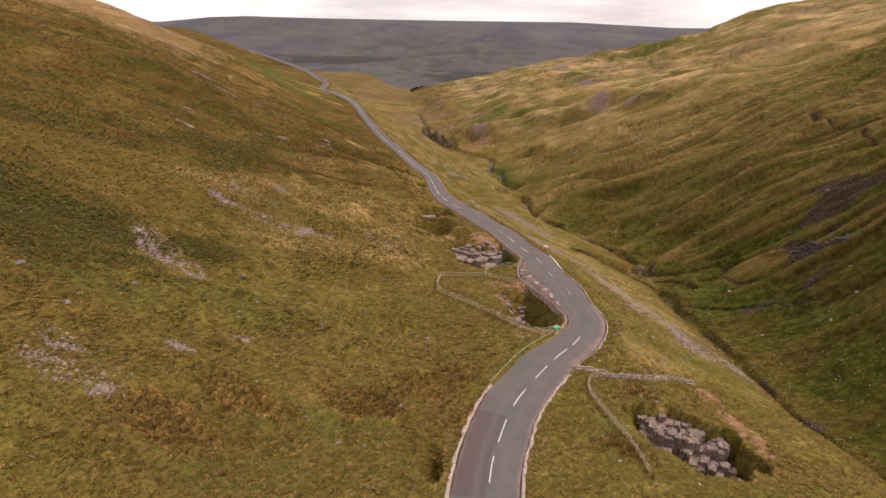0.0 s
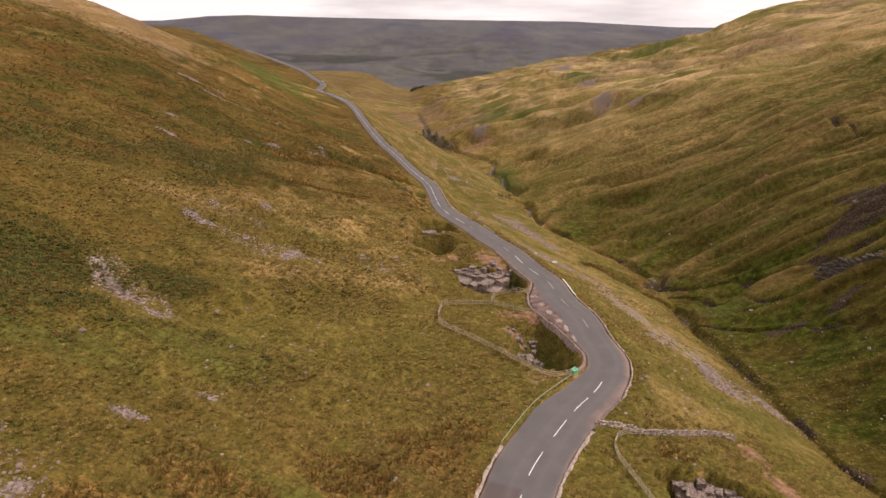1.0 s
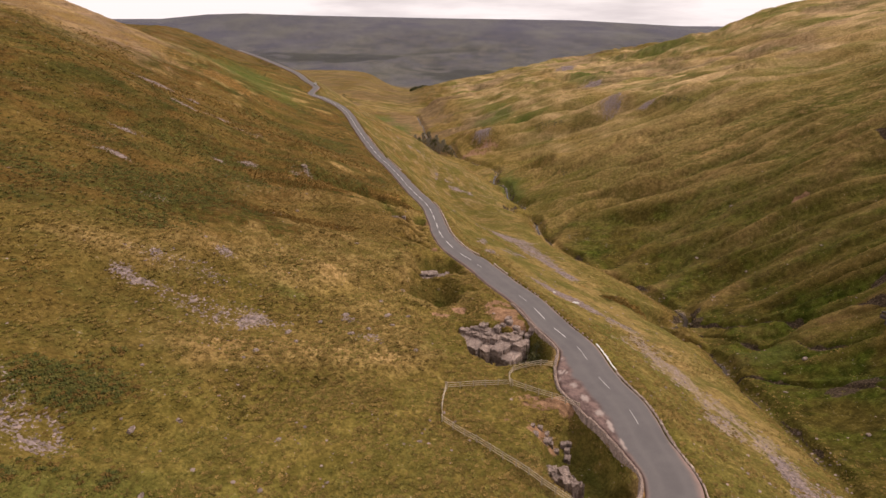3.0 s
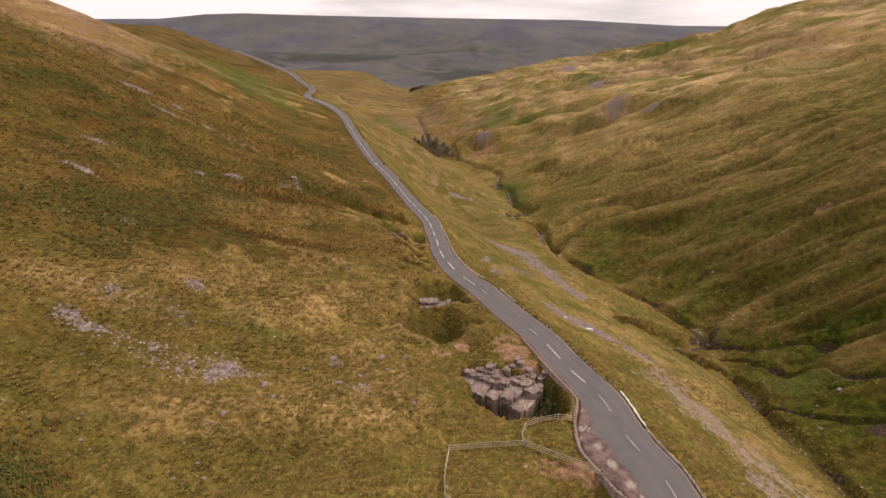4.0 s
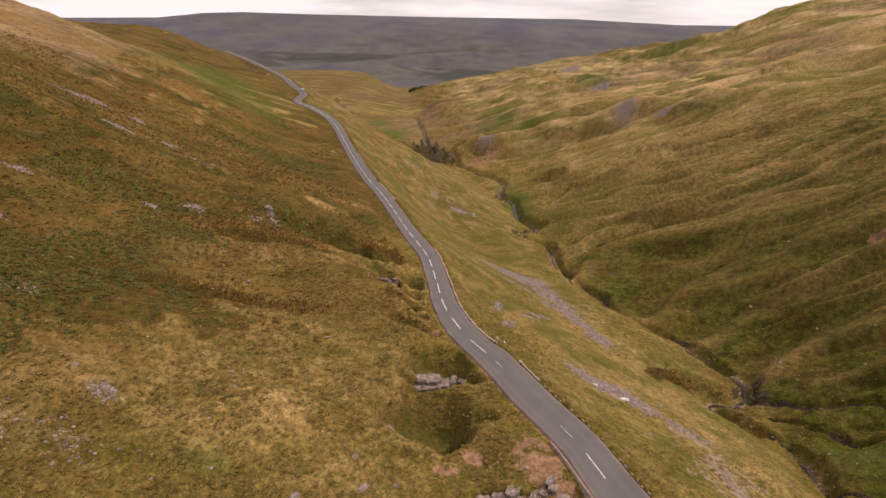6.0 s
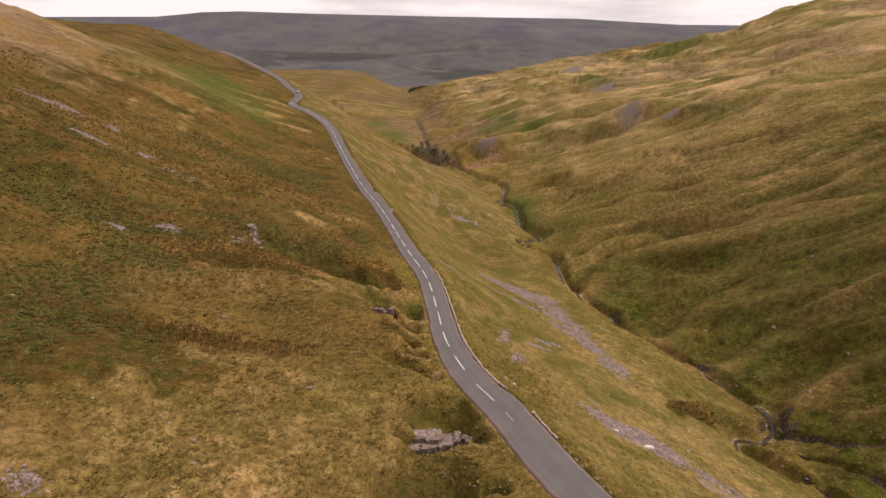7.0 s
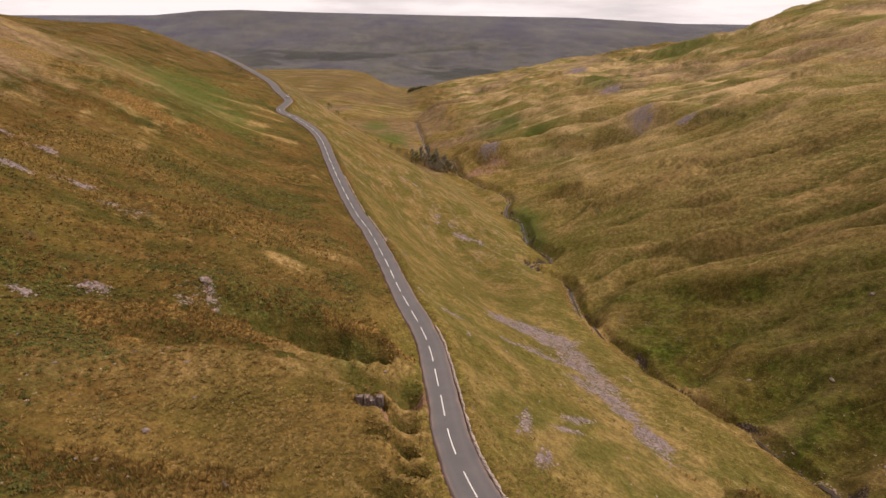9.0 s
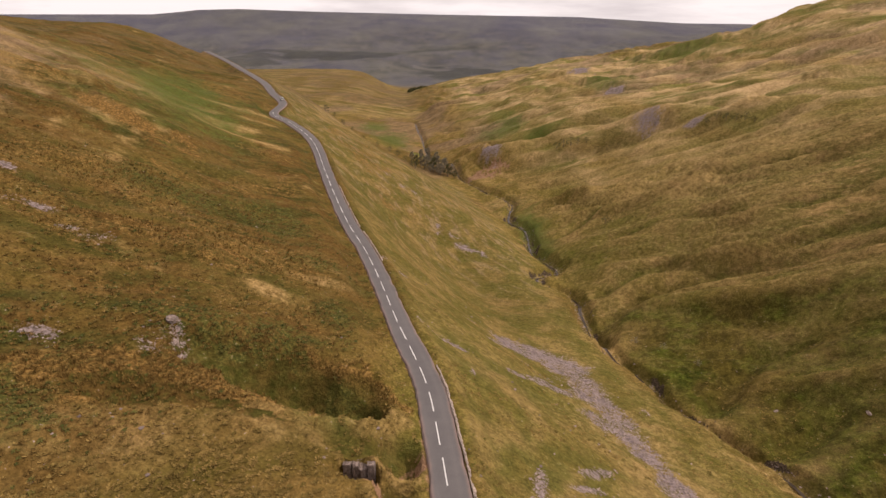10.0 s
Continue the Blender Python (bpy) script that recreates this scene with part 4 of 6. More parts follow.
MASKS["rush"] = np.maximum(MASKS["rush"], 0.35 * step01(0.3, 1.8, FIELD["pit"]) * step01(-0.1, 0.5, fractal(GX, GY, 3, 2, 90)))
# All ground past the dale's end takes the painted haze of the far fell.
MASKS["heather_haze"] = step01(2300, 2700, GY) * (1 - MASKS["bracken"])
MASKS["pasture"] = 0.5 * MASKS["heather_haze"] * (1 - step01(-120, -20, GZ + 45 * fractal(GX * 0.5, GY, 500, 3, 65)))
MASKS["earth"] = np.maximum(MASKS["earth"], 0.5 * (1 - step01(0.2, 1.1, FIELD["road"])) * (FIELD["side"] < 0) * (GY > 100))
MASKS["peat"] = np.maximum(MASKS["peat"], np.maximum(0.85 * (1 - step01(0.2, 0.85, FIELD["becks"] * np.maximum(0.4, 1 + 0.9 * fractal(GX, GY, 6, 2, 44)))), 0.75 * step01(-0.45, 0.35, fractal(GX, GY, 9, 2, 46)) * step01(1.2, 1.9, FIELD["beck"]) * (1 - step01(2.2, 3.4, FIELD["beck"] * np.maximum(0.5, 1 + 0.5 * fractal(GX, GY, 5, 2, 45))))) * (GY < 600))
MASKS["scree"] = np.maximum(MASKS["scree"], 0.34 * (1 - step01(0.8, 2.4, FIELD["beck"])) * step01(-0.3, 0.4, fractal(GX, GY, 12, 2, 59)))

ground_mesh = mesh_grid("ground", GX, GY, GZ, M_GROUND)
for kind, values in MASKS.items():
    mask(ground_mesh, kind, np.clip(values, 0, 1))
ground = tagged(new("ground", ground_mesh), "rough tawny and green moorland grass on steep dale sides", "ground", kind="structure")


# ---- road ----
ROAD_FINE = even(spline(ROAD_LINE, 24), 0.5)
ROAD_T = np.gradient(ROAD_FINE[:, :2], axis=0)
ROAD_T /= np.linalg.norm(ROAD_T, axis=1)[:, None]
ROAD_N = np.stack([ROAD_T[:, 1], -ROAD_T[:, 0]], 1)      # to the east of the line


def beside(i, off, lift=0.0):
    """A place beside the road's line: i, in half metres along it."""
    i = np.clip(np.asarray(i, float), 0, len(ROAD_FINE) - 1.001)
    a = i.astype(int)
    f = (i - a)[..., None]
    p = ROAD_FINE[a] * (1 - f) + ROAD_FINE[a + 1] * f
    n = ROAD_N[a]
    return np.concatenate([p[..., :2] + n * np.asarray(off)[..., None], p[..., 2:] + lift], -1)


def station(y):
    """Where along the line the road reaches y."""
    return float(np.interp(y, ROAD_FINE[:, 1], np.arange(len(ROAD_FINE))))


def build_road():
    n = len(ROAD_FINE)
    w, e = np.interp(ROAD_FINE[:, 1], WIDTH_Y, WIDTH_W), np.interp(ROAD_FINE[:, 1], WIDTH_Y, WIDTH_E)
    wob = 0.16 * fractal(np.arange(n) * 0.5, np.zeros(n), 4, 3, 5), 0.14 * fractal(np.arange(n) * 0.5, np.ones(n) * 50, 4, 3, 6)
    w, e = w + wob[0], e + wob[1]
    f = np.linspace(0, 1, 29)[None, :]
    off = -w[:, None] + (w + e)[:, None] * f
    x = ROAD_FINE[:, :1] + ROAD_N[:, :1] * off
    y = ROAD_FINE[:, 1:2] + ROAD_N[:, 1:2] * off
    z = ROAD_FINE[:, 2:] + 0.06 * (1 - (2 * f - 1) ** 2) + 0 * off
    z[:, [0, -1]] -= 0.5
    me = mesh_grid("road", x, y, z, M_ROAD)
    s = np.arange(n)[:, None] * 0.5 + 0 * f
    yy = ROAD_FINE[:, 1:2] + 0 * f
    mask(me, "patch", ((off < -0.35) & (off > -w[:, None] + 0.5) & (yy > 57) & (yy < 73.5)) * 1.0)
    edge = np.minimum(off + w[:, None], e[:, None] - off)
    red = np.exp(-((yy - 93) / 5) ** 2) * step01(1.8, 3.2, off) + 0.8 * np.exp(-((yy - 105) / 6) ** 2) * step01(2.2, 3.4, off)
    mask(me, "dust", np.clip((1 - step01(0.1, 0.8, edge)) + red, 0, 1))
    lay = step01(3.2, 4.2, -off - 0.5 * value_noise(x / 2, y / 2, 9)) * (yy > 104) * (yy < 140)
    mask(me, "layby", lay)
    pale = np.zeros(off.shape)
    for i, (py, po, a, b) in enumerate([(136.0, -4.2, 0.6, 0.35), (131.8, -5.7, 0.8, 0.5), (132.0, -4.8, 0.9, 0.3), (128.6, -4.9, 0.7, 0.55), (125.2, -5.0, 1.1, 0.6), (120.6, -4.6, 1.2, 0.75), (116.8, -4.1, 2.0, 0.4), (113.0, -3.5, 1.6, 0.3), (130.2, -6.4, 0.5, 0.3)]):
        r = np.hypot((s - station(py) * 0.5) / (0.8 * a), (off - po) / (0.85 * b)) * (1 + 0.25 * value_noise(x * 1.3, y * 1.3, i))
        pale = np.maximum(pale, 1 - step01(0.75, 1.05, r))
    mask(me, "pale", pale)
    mask(me, "track", np.clip(np.exp(-((np.abs(off) - 1.5) / 0.45) ** 2), 0, 1))
    return tagged(new("road", me), "narrow patched grey asphalt road along the hillside", "road", kind="structure")


road = build_road()


def dash(start, length, width, material):
    """One painted dash, laid along the crown of the road; start and length in metres."""
    start += station(20.0) * 0.5
    k = np.linspace(start * 2, (start + length) * 2, 7)
    crown = 0.072
    rows = [beside(k, np.full(7, o), crown) for o in (-width / 2, width / 2)]
    v = np.stack(rows, 1).reshape(-1, 3)
    q = [(2 * i, 2 * i + 1, 2 * i + 3, 2 * i + 2) for i in range(6)]
    return part("road_marking", mesh_faces("road_marking", v, q, material), road)


for start, length in ((28.5, 6), (40.0, 5.0), (48.0, 5.3), (57.0, 5.2), (66.0, 4.6), (73.2, 4.6), (79.8, 3.6)):
    dash(start, length, 0.13, M_PAINT)
for start, length in ((103.0, 3.5), (112.5, 3.5), (121.6, 4.6), (130.0, 4.0), (138.0, 5.0), (146.5, 3.0), (166.8, 2.4), (172.4, 5.2)):
    dash(start, length, 0.13, M_OLDPAINT if start < 125 or 140 < start < 170 else M_PAINT)
for start, length in ((182.4, 5.0), (191.0, 5.9)):
    dash(start, length, 0.17, M_PAINT)
for k in range(33):
    dash(200.0 + 8.33 * k, 5.6, 0.17, M_PAINT)


# ---- becks ----
def ribbon(line, half, lift):
    t = np.gradient(line[:, :2], axis=0)
    t /= np.linalg.norm(t, axis=1)[:, None]
    n = np.stack([t[:, 1], -t[:, 0]], 1)
    offs = np.linspace(-1, 1, 5)[None, :] * half[:, None]
    x, y = line[:, :1] + n[:, :1] * offs, line[:, 1:2] + n[:, 1:] * offs
    z = np.repeat(height(line[:, 0], line[:, 1])[:, None], 5, 1) + lift
    return x, y, z


beck_half = 0.5 + 0.3 * fractal(BECK[:, 0], BECK[:, 1], 11, 2, 3)
tagged(new("beck", mesh_grid("beck", *ribbon(BECK, beck_half, 0.22), M_WATER)), "narrow peaty beck in the bottom of the dale", "water", kind="structure")


# ---- stones, walls and fences: shared shapes ----
def rock_mesh(name, seed, material, rings=4, sides=7, box=0.0, squash=1.0):
    """A rough stone about 1 m across: a lumpy ball (box=0) to a worn block (box=1), its base at z = 0."""
    rng = np.random.default_rng(seed)
    verts = [(0, 0, -0.5)]
    for r in range(1, rings):
        a = math.pi * r / rings
        for k in range(sides):
            b = 2 * math.pi * (k + 0.5 * (r % 2)) / sides
            p = np.array([math.sin(a) * math.cos(b), math.sin(a) * math.sin(b), -math.cos(a)]) * 0.5
            cube = p / np.abs(p).max() * 0.5
            p = (p * (1 - box) + cube * box) * (1 + rng.uniform(-0.16, 0.16))
            verts.append(tuple(p))
    verts.append((0, 0, 0.5 * (1 - 0.1 * box)))
    faces, top = [], len(verts) - 1
    for k in range(sides):
        n = (k + 1) % sides
        faces.append((0, 1 + n, 1 + k))
        base = 1 + (rings - 2) * sides
        faces.append((top, base + k, base + n))
        for r in range(rings - 2):
            a, b = 1 + r * sides, 1 + (r + 1) * sides
            faces += [(a + k, a + n, b + n), (a + k, b + n, b + k)]
    v = np.array(verts)
    v[:, 2] = (v[:, 2] + 0.5) * squash
    return mesh_faces(name, v, faces, material)


STONE_WALL = [rock_mesh("stone", 10 + i, M_WALL, 4, 6, 0.75) for i in range(6)]
STONE_KERB = [rock_mesh("stone", 20 + i, M_KERB, 4, 6, 0.8) for i in range(6)]
STONE_WHITE = [rock_mesh("stone", 30 + i, M_WHITE, 4, 8, 0.97) for i in range(3)]
rng = np.random.default_rng(7)


def stone_row(parent, meshes, k0, k1, off, long, wide, tall, gap=0.0, keep=1.0, lift=-0.06):
    """Stones laid end to end beside the road, from one station to another."""
    k = k0
    while k < k1:
        size = long * rng.uniform(0.75, 1.3)
        if rng.random() < keep:
            mid = k + size
            o = off(ROAD_FINE[int(mid), 1]) if callable(off) else off
            p = beside(mid, o + rng.uniform(-0.06, 0.06), lift)
            t = ROAD_T[int(mid)]
            m = Matrix.Translation(p) @ Matrix.Rotation(math.atan2(t[1], t[0]) + rng.uniform(-0.12, 0.12), 4, "Z") @ Matrix.Rotation(rng.uniform(-0.08, 0.08), 4, "X") \
                @ Matrix.Diagonal((size * 1.02, wide * rng.uniform(0.8, 1.2), tall * rng.uniform(0.75, 1.25), 1))
            part("stone", meshes[rng.integers(len(meshes))], parent, "", m)
        k += (size + gap * rng.uniform(0.6, 1.4)) * 2


def west(y):
    return -float(np.interp(y, WIDTH_Y, WIDTH_W))


def east(y):
    return float(np.interp(y, WIDTH_Y, WIDTH_E))


def parapet():
    """The dry-stone wall between the lay-by and the potholes: a core down to the hollow, stones along its top."""
    k = np.arange(station(99), station(159.5), 2.0)
    y = ROAD_FINE[k.astype(int), 1]
    rows = []
    for o, lift in ((-0.62, -3.2), (-0.58, 0.22), (-0.12, 0.24), (-0.10, -0.5)):
        off = np.array([west(v) for v in y]) + o
        p = beside(k, off, 0.0)
        p[:, 2] += lift + 0.05 * np.sin(k * 1.7)
        rows.append(p)
    x, yy, z = (np.stack([r[:, i] for r in rows], 1) for i in range(3))
    wall = tagged(new("retaining_wall", mesh_grid("retaining_wall", x, yy, z, M_WALL)), "low dry-stone parapet above the limestone potholes", "wall", kind="structure")
    stone_row(wall, STONE_WALL, station(99), station(159), lambda v: west(v) - 0.36, 0.5, 0.4, 0.22, lift=0.12)
    return wall


parapet()
def kerb_strip(name, k0, k1, side, inner, outer, lift, label):
    """A low ragged strip of pale stone and gravel along an edge of the road."""
    k = np.arange(station(k0), station(k1), 1.0)
    y = ROAD_FINE[k.astype(int), 1]
    edge = np.array([east(v) if side > 0 else -west(v) for v in y])
    rag = 0.14 * fractal(k * 0.5, k * 0, 1.6, 3, 17), 0.2 * fractal(k * 0.5, k * 0 + 9, 1.3, 3, 18)
    rows = []
    for o, h in ((inner + rag[0] * 0.6, -0.2), (inner + rag[0] * 0.6, lift), (outer + rag[1], lift * 0.8), (outer + 0.15 + rag[1], -0.5)):
        rows.append(beside(k, side * (edge + o), 0.0) + np.stack([k * 0, k * 0, h + 0.03 * np.sin(k * 2.1)], 1))
    x, yy, z = (np.stack([r[:, i] for r in rows], 1) for i in range(3))
    return tagged(new(name, mesh_grid(name, x, yy, z, M_KERB)), label, "kerb", kind="structure")


kerb_strip("kerb_strip_west", 48, 79.5, -1, -0.1, 0.3, 0.12, "pale stone kerb on the uphill edge of the road")
kerb_strip("kerb_strip_east", 48, 87.5, 1, -0.1, 0.28, 0.12, "pale stone kerb on the valley edge of the road")
kerb_strip("kerb_strip_bend", 96, 131, 1, -0.05, 0.16, 0.1, "thin pale stone edge round the outside of the bend")
kerb_strip("kerb_strip_far", 186, 236, 1, -0.05, 0.2, 0.14, "thin pale stone edge on the valley side of the road")
kerb_east = tagged(new("kerb_east"), "pale rough kerb stones along the valley edge of the road", "kerb", kind="structure")
stone_row(kerb_east, STONE_KERB, station(50), station(87), lambda v: east(v) + 0.12, 0.55, 0.3, 0.15, 0.6, 0.7)
stone_row(kerb_east, STONE_WALL, station(88), station(131), lambda v: east(v) + 0.1, 0.7, 0.26, 0.18, 0.05, 0.9)
stone_row(kerb_east, STONE_WHITE, station(131.5), station(139), lambda v: east(v) + 0.1, 1.5, 0.3, 0.2)
stone_row(kerb_east, STONE_WALL, station(139), station(171), lambda v: east(v) + 0.1, 0.5, 0.26, 0.24, 0.9, 0.8)
stone_row(kerb_east, STONE_KERB, station(172), station(178), lambda v: east(v) + 0.1, 0.8, 0.4, 0.3)
stone_row(kerb_east, STONE_KERB, station(184), station(238), lambda v: east(v) + 0.1, 0.75, 0.36, 0.34, 0.1, 0.92)
stone_row(kerb_east, STONE_KERB, station(292), station(352), lambda v: east(v) + 0.1, 1.3, 0.4, 0.36, 0.2, 0.9)
kerb_west = tagged(new("kerb_west"), "pale rough kerb stones along the uphill edge of the road", "kerb", kind="structure")
stone_row(kerb_west, STONE_KERB, station(50), station(79), lambda v: west(v) - 0.14, 0.55, 0.32, 0.15, 0.7, 0.7)

BOX = mesh_faces("post", [(x, y, z) for z in (0, 1) for x, y in ((-0.5, -0.5), (0.5, -0.5), (0.5, 0.5), (-0.5, 0.5))] + [(0, 0, 1.06)],
                 [(0, 3, 2), (0, 2, 1), (0, 1, 5), (0, 5, 4), (1, 2, 6), (1, 6, 5), (2, 3, 7), (2, 7, 6), (3, 0, 4), (3, 4, 7), (4, 5, 8), (5, 6, 8), (6, 7, 8), (7, 4, 8)], M_TIMBER)
RAIL = mesh_faces("rail", [(x, y, z) for x in (0, 1) for y, z in ((-0.5, -0.5), (0.5, -0.5), (0.5, 0.5), (-0.5, 0.5))],
                  [(0, 1, 2, 3), (4, 7, 6, 5), (0, 4, 5, 1), (1, 5, 6, 2), (2, 6, 7, 3), (3, 7, 4, 0)], M_TIMBER)


def rail_fence(points, label, rails=(0.34, 0.70, 1.06), pitch=2.0, tall=1.22, post=0.13, thick=(0.045, 0.085), rail_mesh=RAIL, post_mesh=BOX, name="timber_fence", category="fence", group="post and rail fences"):
    """A fence along plan points, on the ground: posts, and rails from post to post."""
    line = even(spline([(x, y, 0) for x, y in points], 8), 0.1)
    take = line[np.round(np.linspace(0, len(line) - 1, max(2, int(len(line) * 0.1 / pitch) + 1))).astype(int)]
    z = height(take[:, 0], take[:, 1])
    base = tagged(new(name), label, category, group)
    base.matrix_basis = Matrix.Translation((take[0, 0], take[0, 1], z[0]))
    inv = base.matrix_basis.inverted()
    feet = [Vector((p[0], p[1], h)) for p, h in zip(take, z)]
    for f in feet:
        lean = Matrix.Rotation(rng.uniform(-0.05, 0.05), 4, "X") @ Matrix.Rotation(rng.uniform(-0.05, 0.05), 4, "Y")
        part("post", post_mesh, base, "", inv @ Matrix.Translation(f - Vector((0, 0, 0.15))) @ lean @ Matrix.Diagonal((post, post, tall * rng.uniform(0.96, 1.06) + 0.15, 1)))
    for a, b in zip(feet, feet[1:]):
        for r in rails:
            p, q = a + Vector((0, 0, r + rng.uniform(-0.03, 0.03))), b + Vector((0, 0, r + rng.uniform(-0.03, 0.03)))
            d = q - p
            m = Matrix.Translation(p) @ d.to_track_quat("X", "Z").to_matrix().to_4x4() @ Matrix.Translation((0, post / 2, 0)) @ Matrix.Diagonal((d.length, thick[0], thick[1], 1))
            part("rail", rail_mesh, base, "", inv @ m)
    return base


TIMBER = "weathered grey timber post-and-rail fence round a pothole"
rail_fence([(-0.4, 125.4), (4.5, 126.6), (9.8, 127.6)], TIMBER)
rail_fence([(-0.6, 125.2), (-1.2, 119.5), (-1.2, 115.5)], TIMBER)
rail_fence([(-1.2, 115.5), (2.9, 111.8), (8.2, 106.9), (12.2, 102.5), (15.9, 98.9), (18.8, 98.9), (21.2, 100.3)], TIMBER)
rail_fence([(10.0, 127.4), (15.2, 124.0), (19.4, 121.0)], TIMBER)
rail_fence([(9.8, 127.8), (10.0, 131.4), (12.4, 132.8), (17.6, 132.8)], TIMBER)
rail_fence([(27.2, 64.5), (26.4, 70.2), (25.2, 74.6), (23.6, 79.2), (22.8, 82.0), (24.4, 85.0), (27.6, 86.2)], TIMBER)
rail_fence([(27.6, 86.2), (35.2, 88.4), (41.3, 90.4), (43.6, 90.4)], TIMBER, rails=(0.45, 0.9))
ROPE_RAIL = mesh_faces("rope_rail", [v.co[:] for v in RAIL.vertices], [tuple(p.vertices) for p in RAIL.polygons], M_ROPE)
k_rail = [beside(station(y), west(y) - 0.25) for y in (79.5, 83, 86.5, 90, 93.5, 97)]
rail_fence([(p[0], p[1]) for p in k_rail], "low roadside barrier with pale green rail on dark posts", (0.62,), 1.5, 0.7, 0.1, (0.08, 0.13), ROPE_RAIL, BOX, "roadside_barrier", "barrier", "roadside barriers")


def stone_bank():
    """The tumbled dry-stone wall from the road out to the pothole's fence."""
    base = tagged(new("tumbled_wall"), "tumbled dry-stone wall running from the road beside a fence", "wall")
    line = even(spline([(21.6, 87.2, 0), (26, 86.9, 0), (32, 87.9, 0), (40.5, 90.6, 0), (43.6, 91.2, 0)], 8), 0.5)
    z = height(line[:, 0], line[:, 1])
    base.matrix_basis = Matrix.Translation((line[0, 0], line[0, 1], z[0]))
    inv = base.matrix_basis.inverted()
    for p, h in zip(line, z):
        for side in (-0.35, 0.0, 0.35):
            m = Matrix.Translation((p[0] + rng.uniform(-0.1, 0.1), p[1] + side + rng.uniform(-0.1, 0.1), h - 0.1)) @ Matrix.Rotation(rng.uniform(-0.5, 0.5), 4, "Z") \
                @ Matrix.Diagonal((rng.uniform(0.45, 0.7), rng.uniform(0.3, 0.5), rng.uniform(0.35, 0.7) * (1.2 if side == 0 else 0.7), 1))
            part("stone", STONE_KERB[rng.integers(6)], base, "", inv @ m)


stone_bank()


# ---- limestone ----
def column_mesh(name, seed, material, tall):
    """A jointed limestone block: angular plan, rain-cut flutes, bedding ledges and a pitted top. Unit width, real height."""
    g = np.random.default_rng(seed)
    sides, levels = 36, np.array([0.0, 0.3, 0.52, 0.7, 0.83, 0.92, 0.975, 1.0, 1.0, 1.0])
    pull = (1.04, 1.02, 1.0, 0.995, 0.99, 0.985, 0.975, 0.95, 0.60, 0.26)
    ang = np.linspace(0, 2 * math.pi, sides, endpoint=False) + g.uniform(-0.07, 0.07, sides)
    corner = np.arange(4) * (math.pi / 2) + g.uniform(-0.22, 0.22, 4)
    reach = g.uniform(0.46, 0.54, 4)
    plan = np.array([min(r / max(math.cos(a - c), 0.2) for c, r in zip(corner, reach)) for a in ang])
    plan = np.minimum(plan, g.uniform(0.64, 0.72))
    flute = 1 - 0.08 * g.random(sides) ** 2 - 0.17 * (g.random(sides) < 0.22)
    ledge = 1 + g.uniform(-0.02, 0.015, len(levels))
    off = Vector((seed * 3.7, seed * 1.3, 0))
    lean = g.uniform(-0.12, 0.12, 2)
    verts = []
    for i, (lv, p) in enumerate(zip(levels, pull)):
        for a, r, fl in zip(ang, plan, flute):
            rr = r * p * ledge[i] * (fl if i < 8 else 1)
            x, y, z = rr * math.cos(a), rr * math.sin(a), tall * lv
            n = noise.noise(Vector((x * 3, y * 3, z * 0.9)) + off)
            top = 0.0 if i < 5 else 0.22 * noise.noise(Vector((x * 4, y * 4, 9.0)) + off) + lean[0] * x + lean[1] * y
            verts.append((x * (1 + 0.12 * n), y * (1 + 0.12 * n), z + (top if i else 0)))
    verts.append((0, 0, tall + g.uniform(-0.12, 0.06)))
    faces = []
    for i in range(len(levels) - 1):
        for k in range(sides):
            n, a, b = (k + 1) % sides, i * sides, (i + 1) * sides
            faces += [(a + k, a + n, b + n), (a + k, b + n, b + k)]
    a = (len(levels) - 1) * sides
    faces += [(a + k, a + (k + 1) % sides, len(verts) - 1) for k in range(sides)]
    return mesh_faces(name, verts, faces, material)


COLUMNS = {m.name: {h: [column_mesh("block", 100 + 13 * h + i, m, h) for i in range(9)] for h in (2, 4, 8)} for m in (M_LIME, M_CRAG)}


def outcrop(label, cx, cy, long, deep, turn, top, pitch=1.7, material=M_LIME, keep=0.93, name="limestone_outcrop", group="limestone outcrops in the potholes", widths=(0.82, 0.95, 1.05, 1.15)):
    """A jointed bed of blocks on a turned rectangle; top(s, t) gives the height of its surface, s along and t across, -1 to 1."""
    base = tagged(new(name), label, "rock", group)
    base.matrix_basis = Matrix.Translation((cx, cy, float(height(cx, cy))))
    inv = base.matrix_basis.inverted()
    c, s = math.cos(radians(turn)), math.sin(radians(turn))
    nx, ny = max(1, round(long / pitch)), max(1, round(deep / (pitch * 0.8)))
    for i in range(nx):
        for j in range(ny):
            if rng.random() > keep:
                continue
            u = ((i + 0.5 + 0.3 * (j % 2)) / nx - 0.5) * long + rng.uniform(-0.12, 0.12) * pitch
            v = ((j + 0.5) / ny - 0.5) * deep + rng.uniform(-0.2, 0.2) * pitch
            x, y = cx + c * u - s * v, cy + s * u + c * v
            t = top(2 * u / long, 2 * v / deep, x, y)
            foot = float(height(x, y)) - 0.6
            tall = t - foot
            if tall < 0.5:
                continue
            h = 2 if tall < 3 else 4 if tall < 6 else 8
            m = (Matrix.Translation((x, y, foot)) @ Matrix.Rotation(radians(turn) + rng.uniform(-0.14, 0.14) + math.pi * rng.integers(2), 4, "Z")
                 @ Matrix.Diagonal((long / nx * rng.choice(widths), deep / ny * rng.choice([1.1, 1.4, 1.8]), tall / h, 1)))
            part("block", COLUMNS[material.name][h][rng.integers(9)], base, "", inv @ m)
    return base


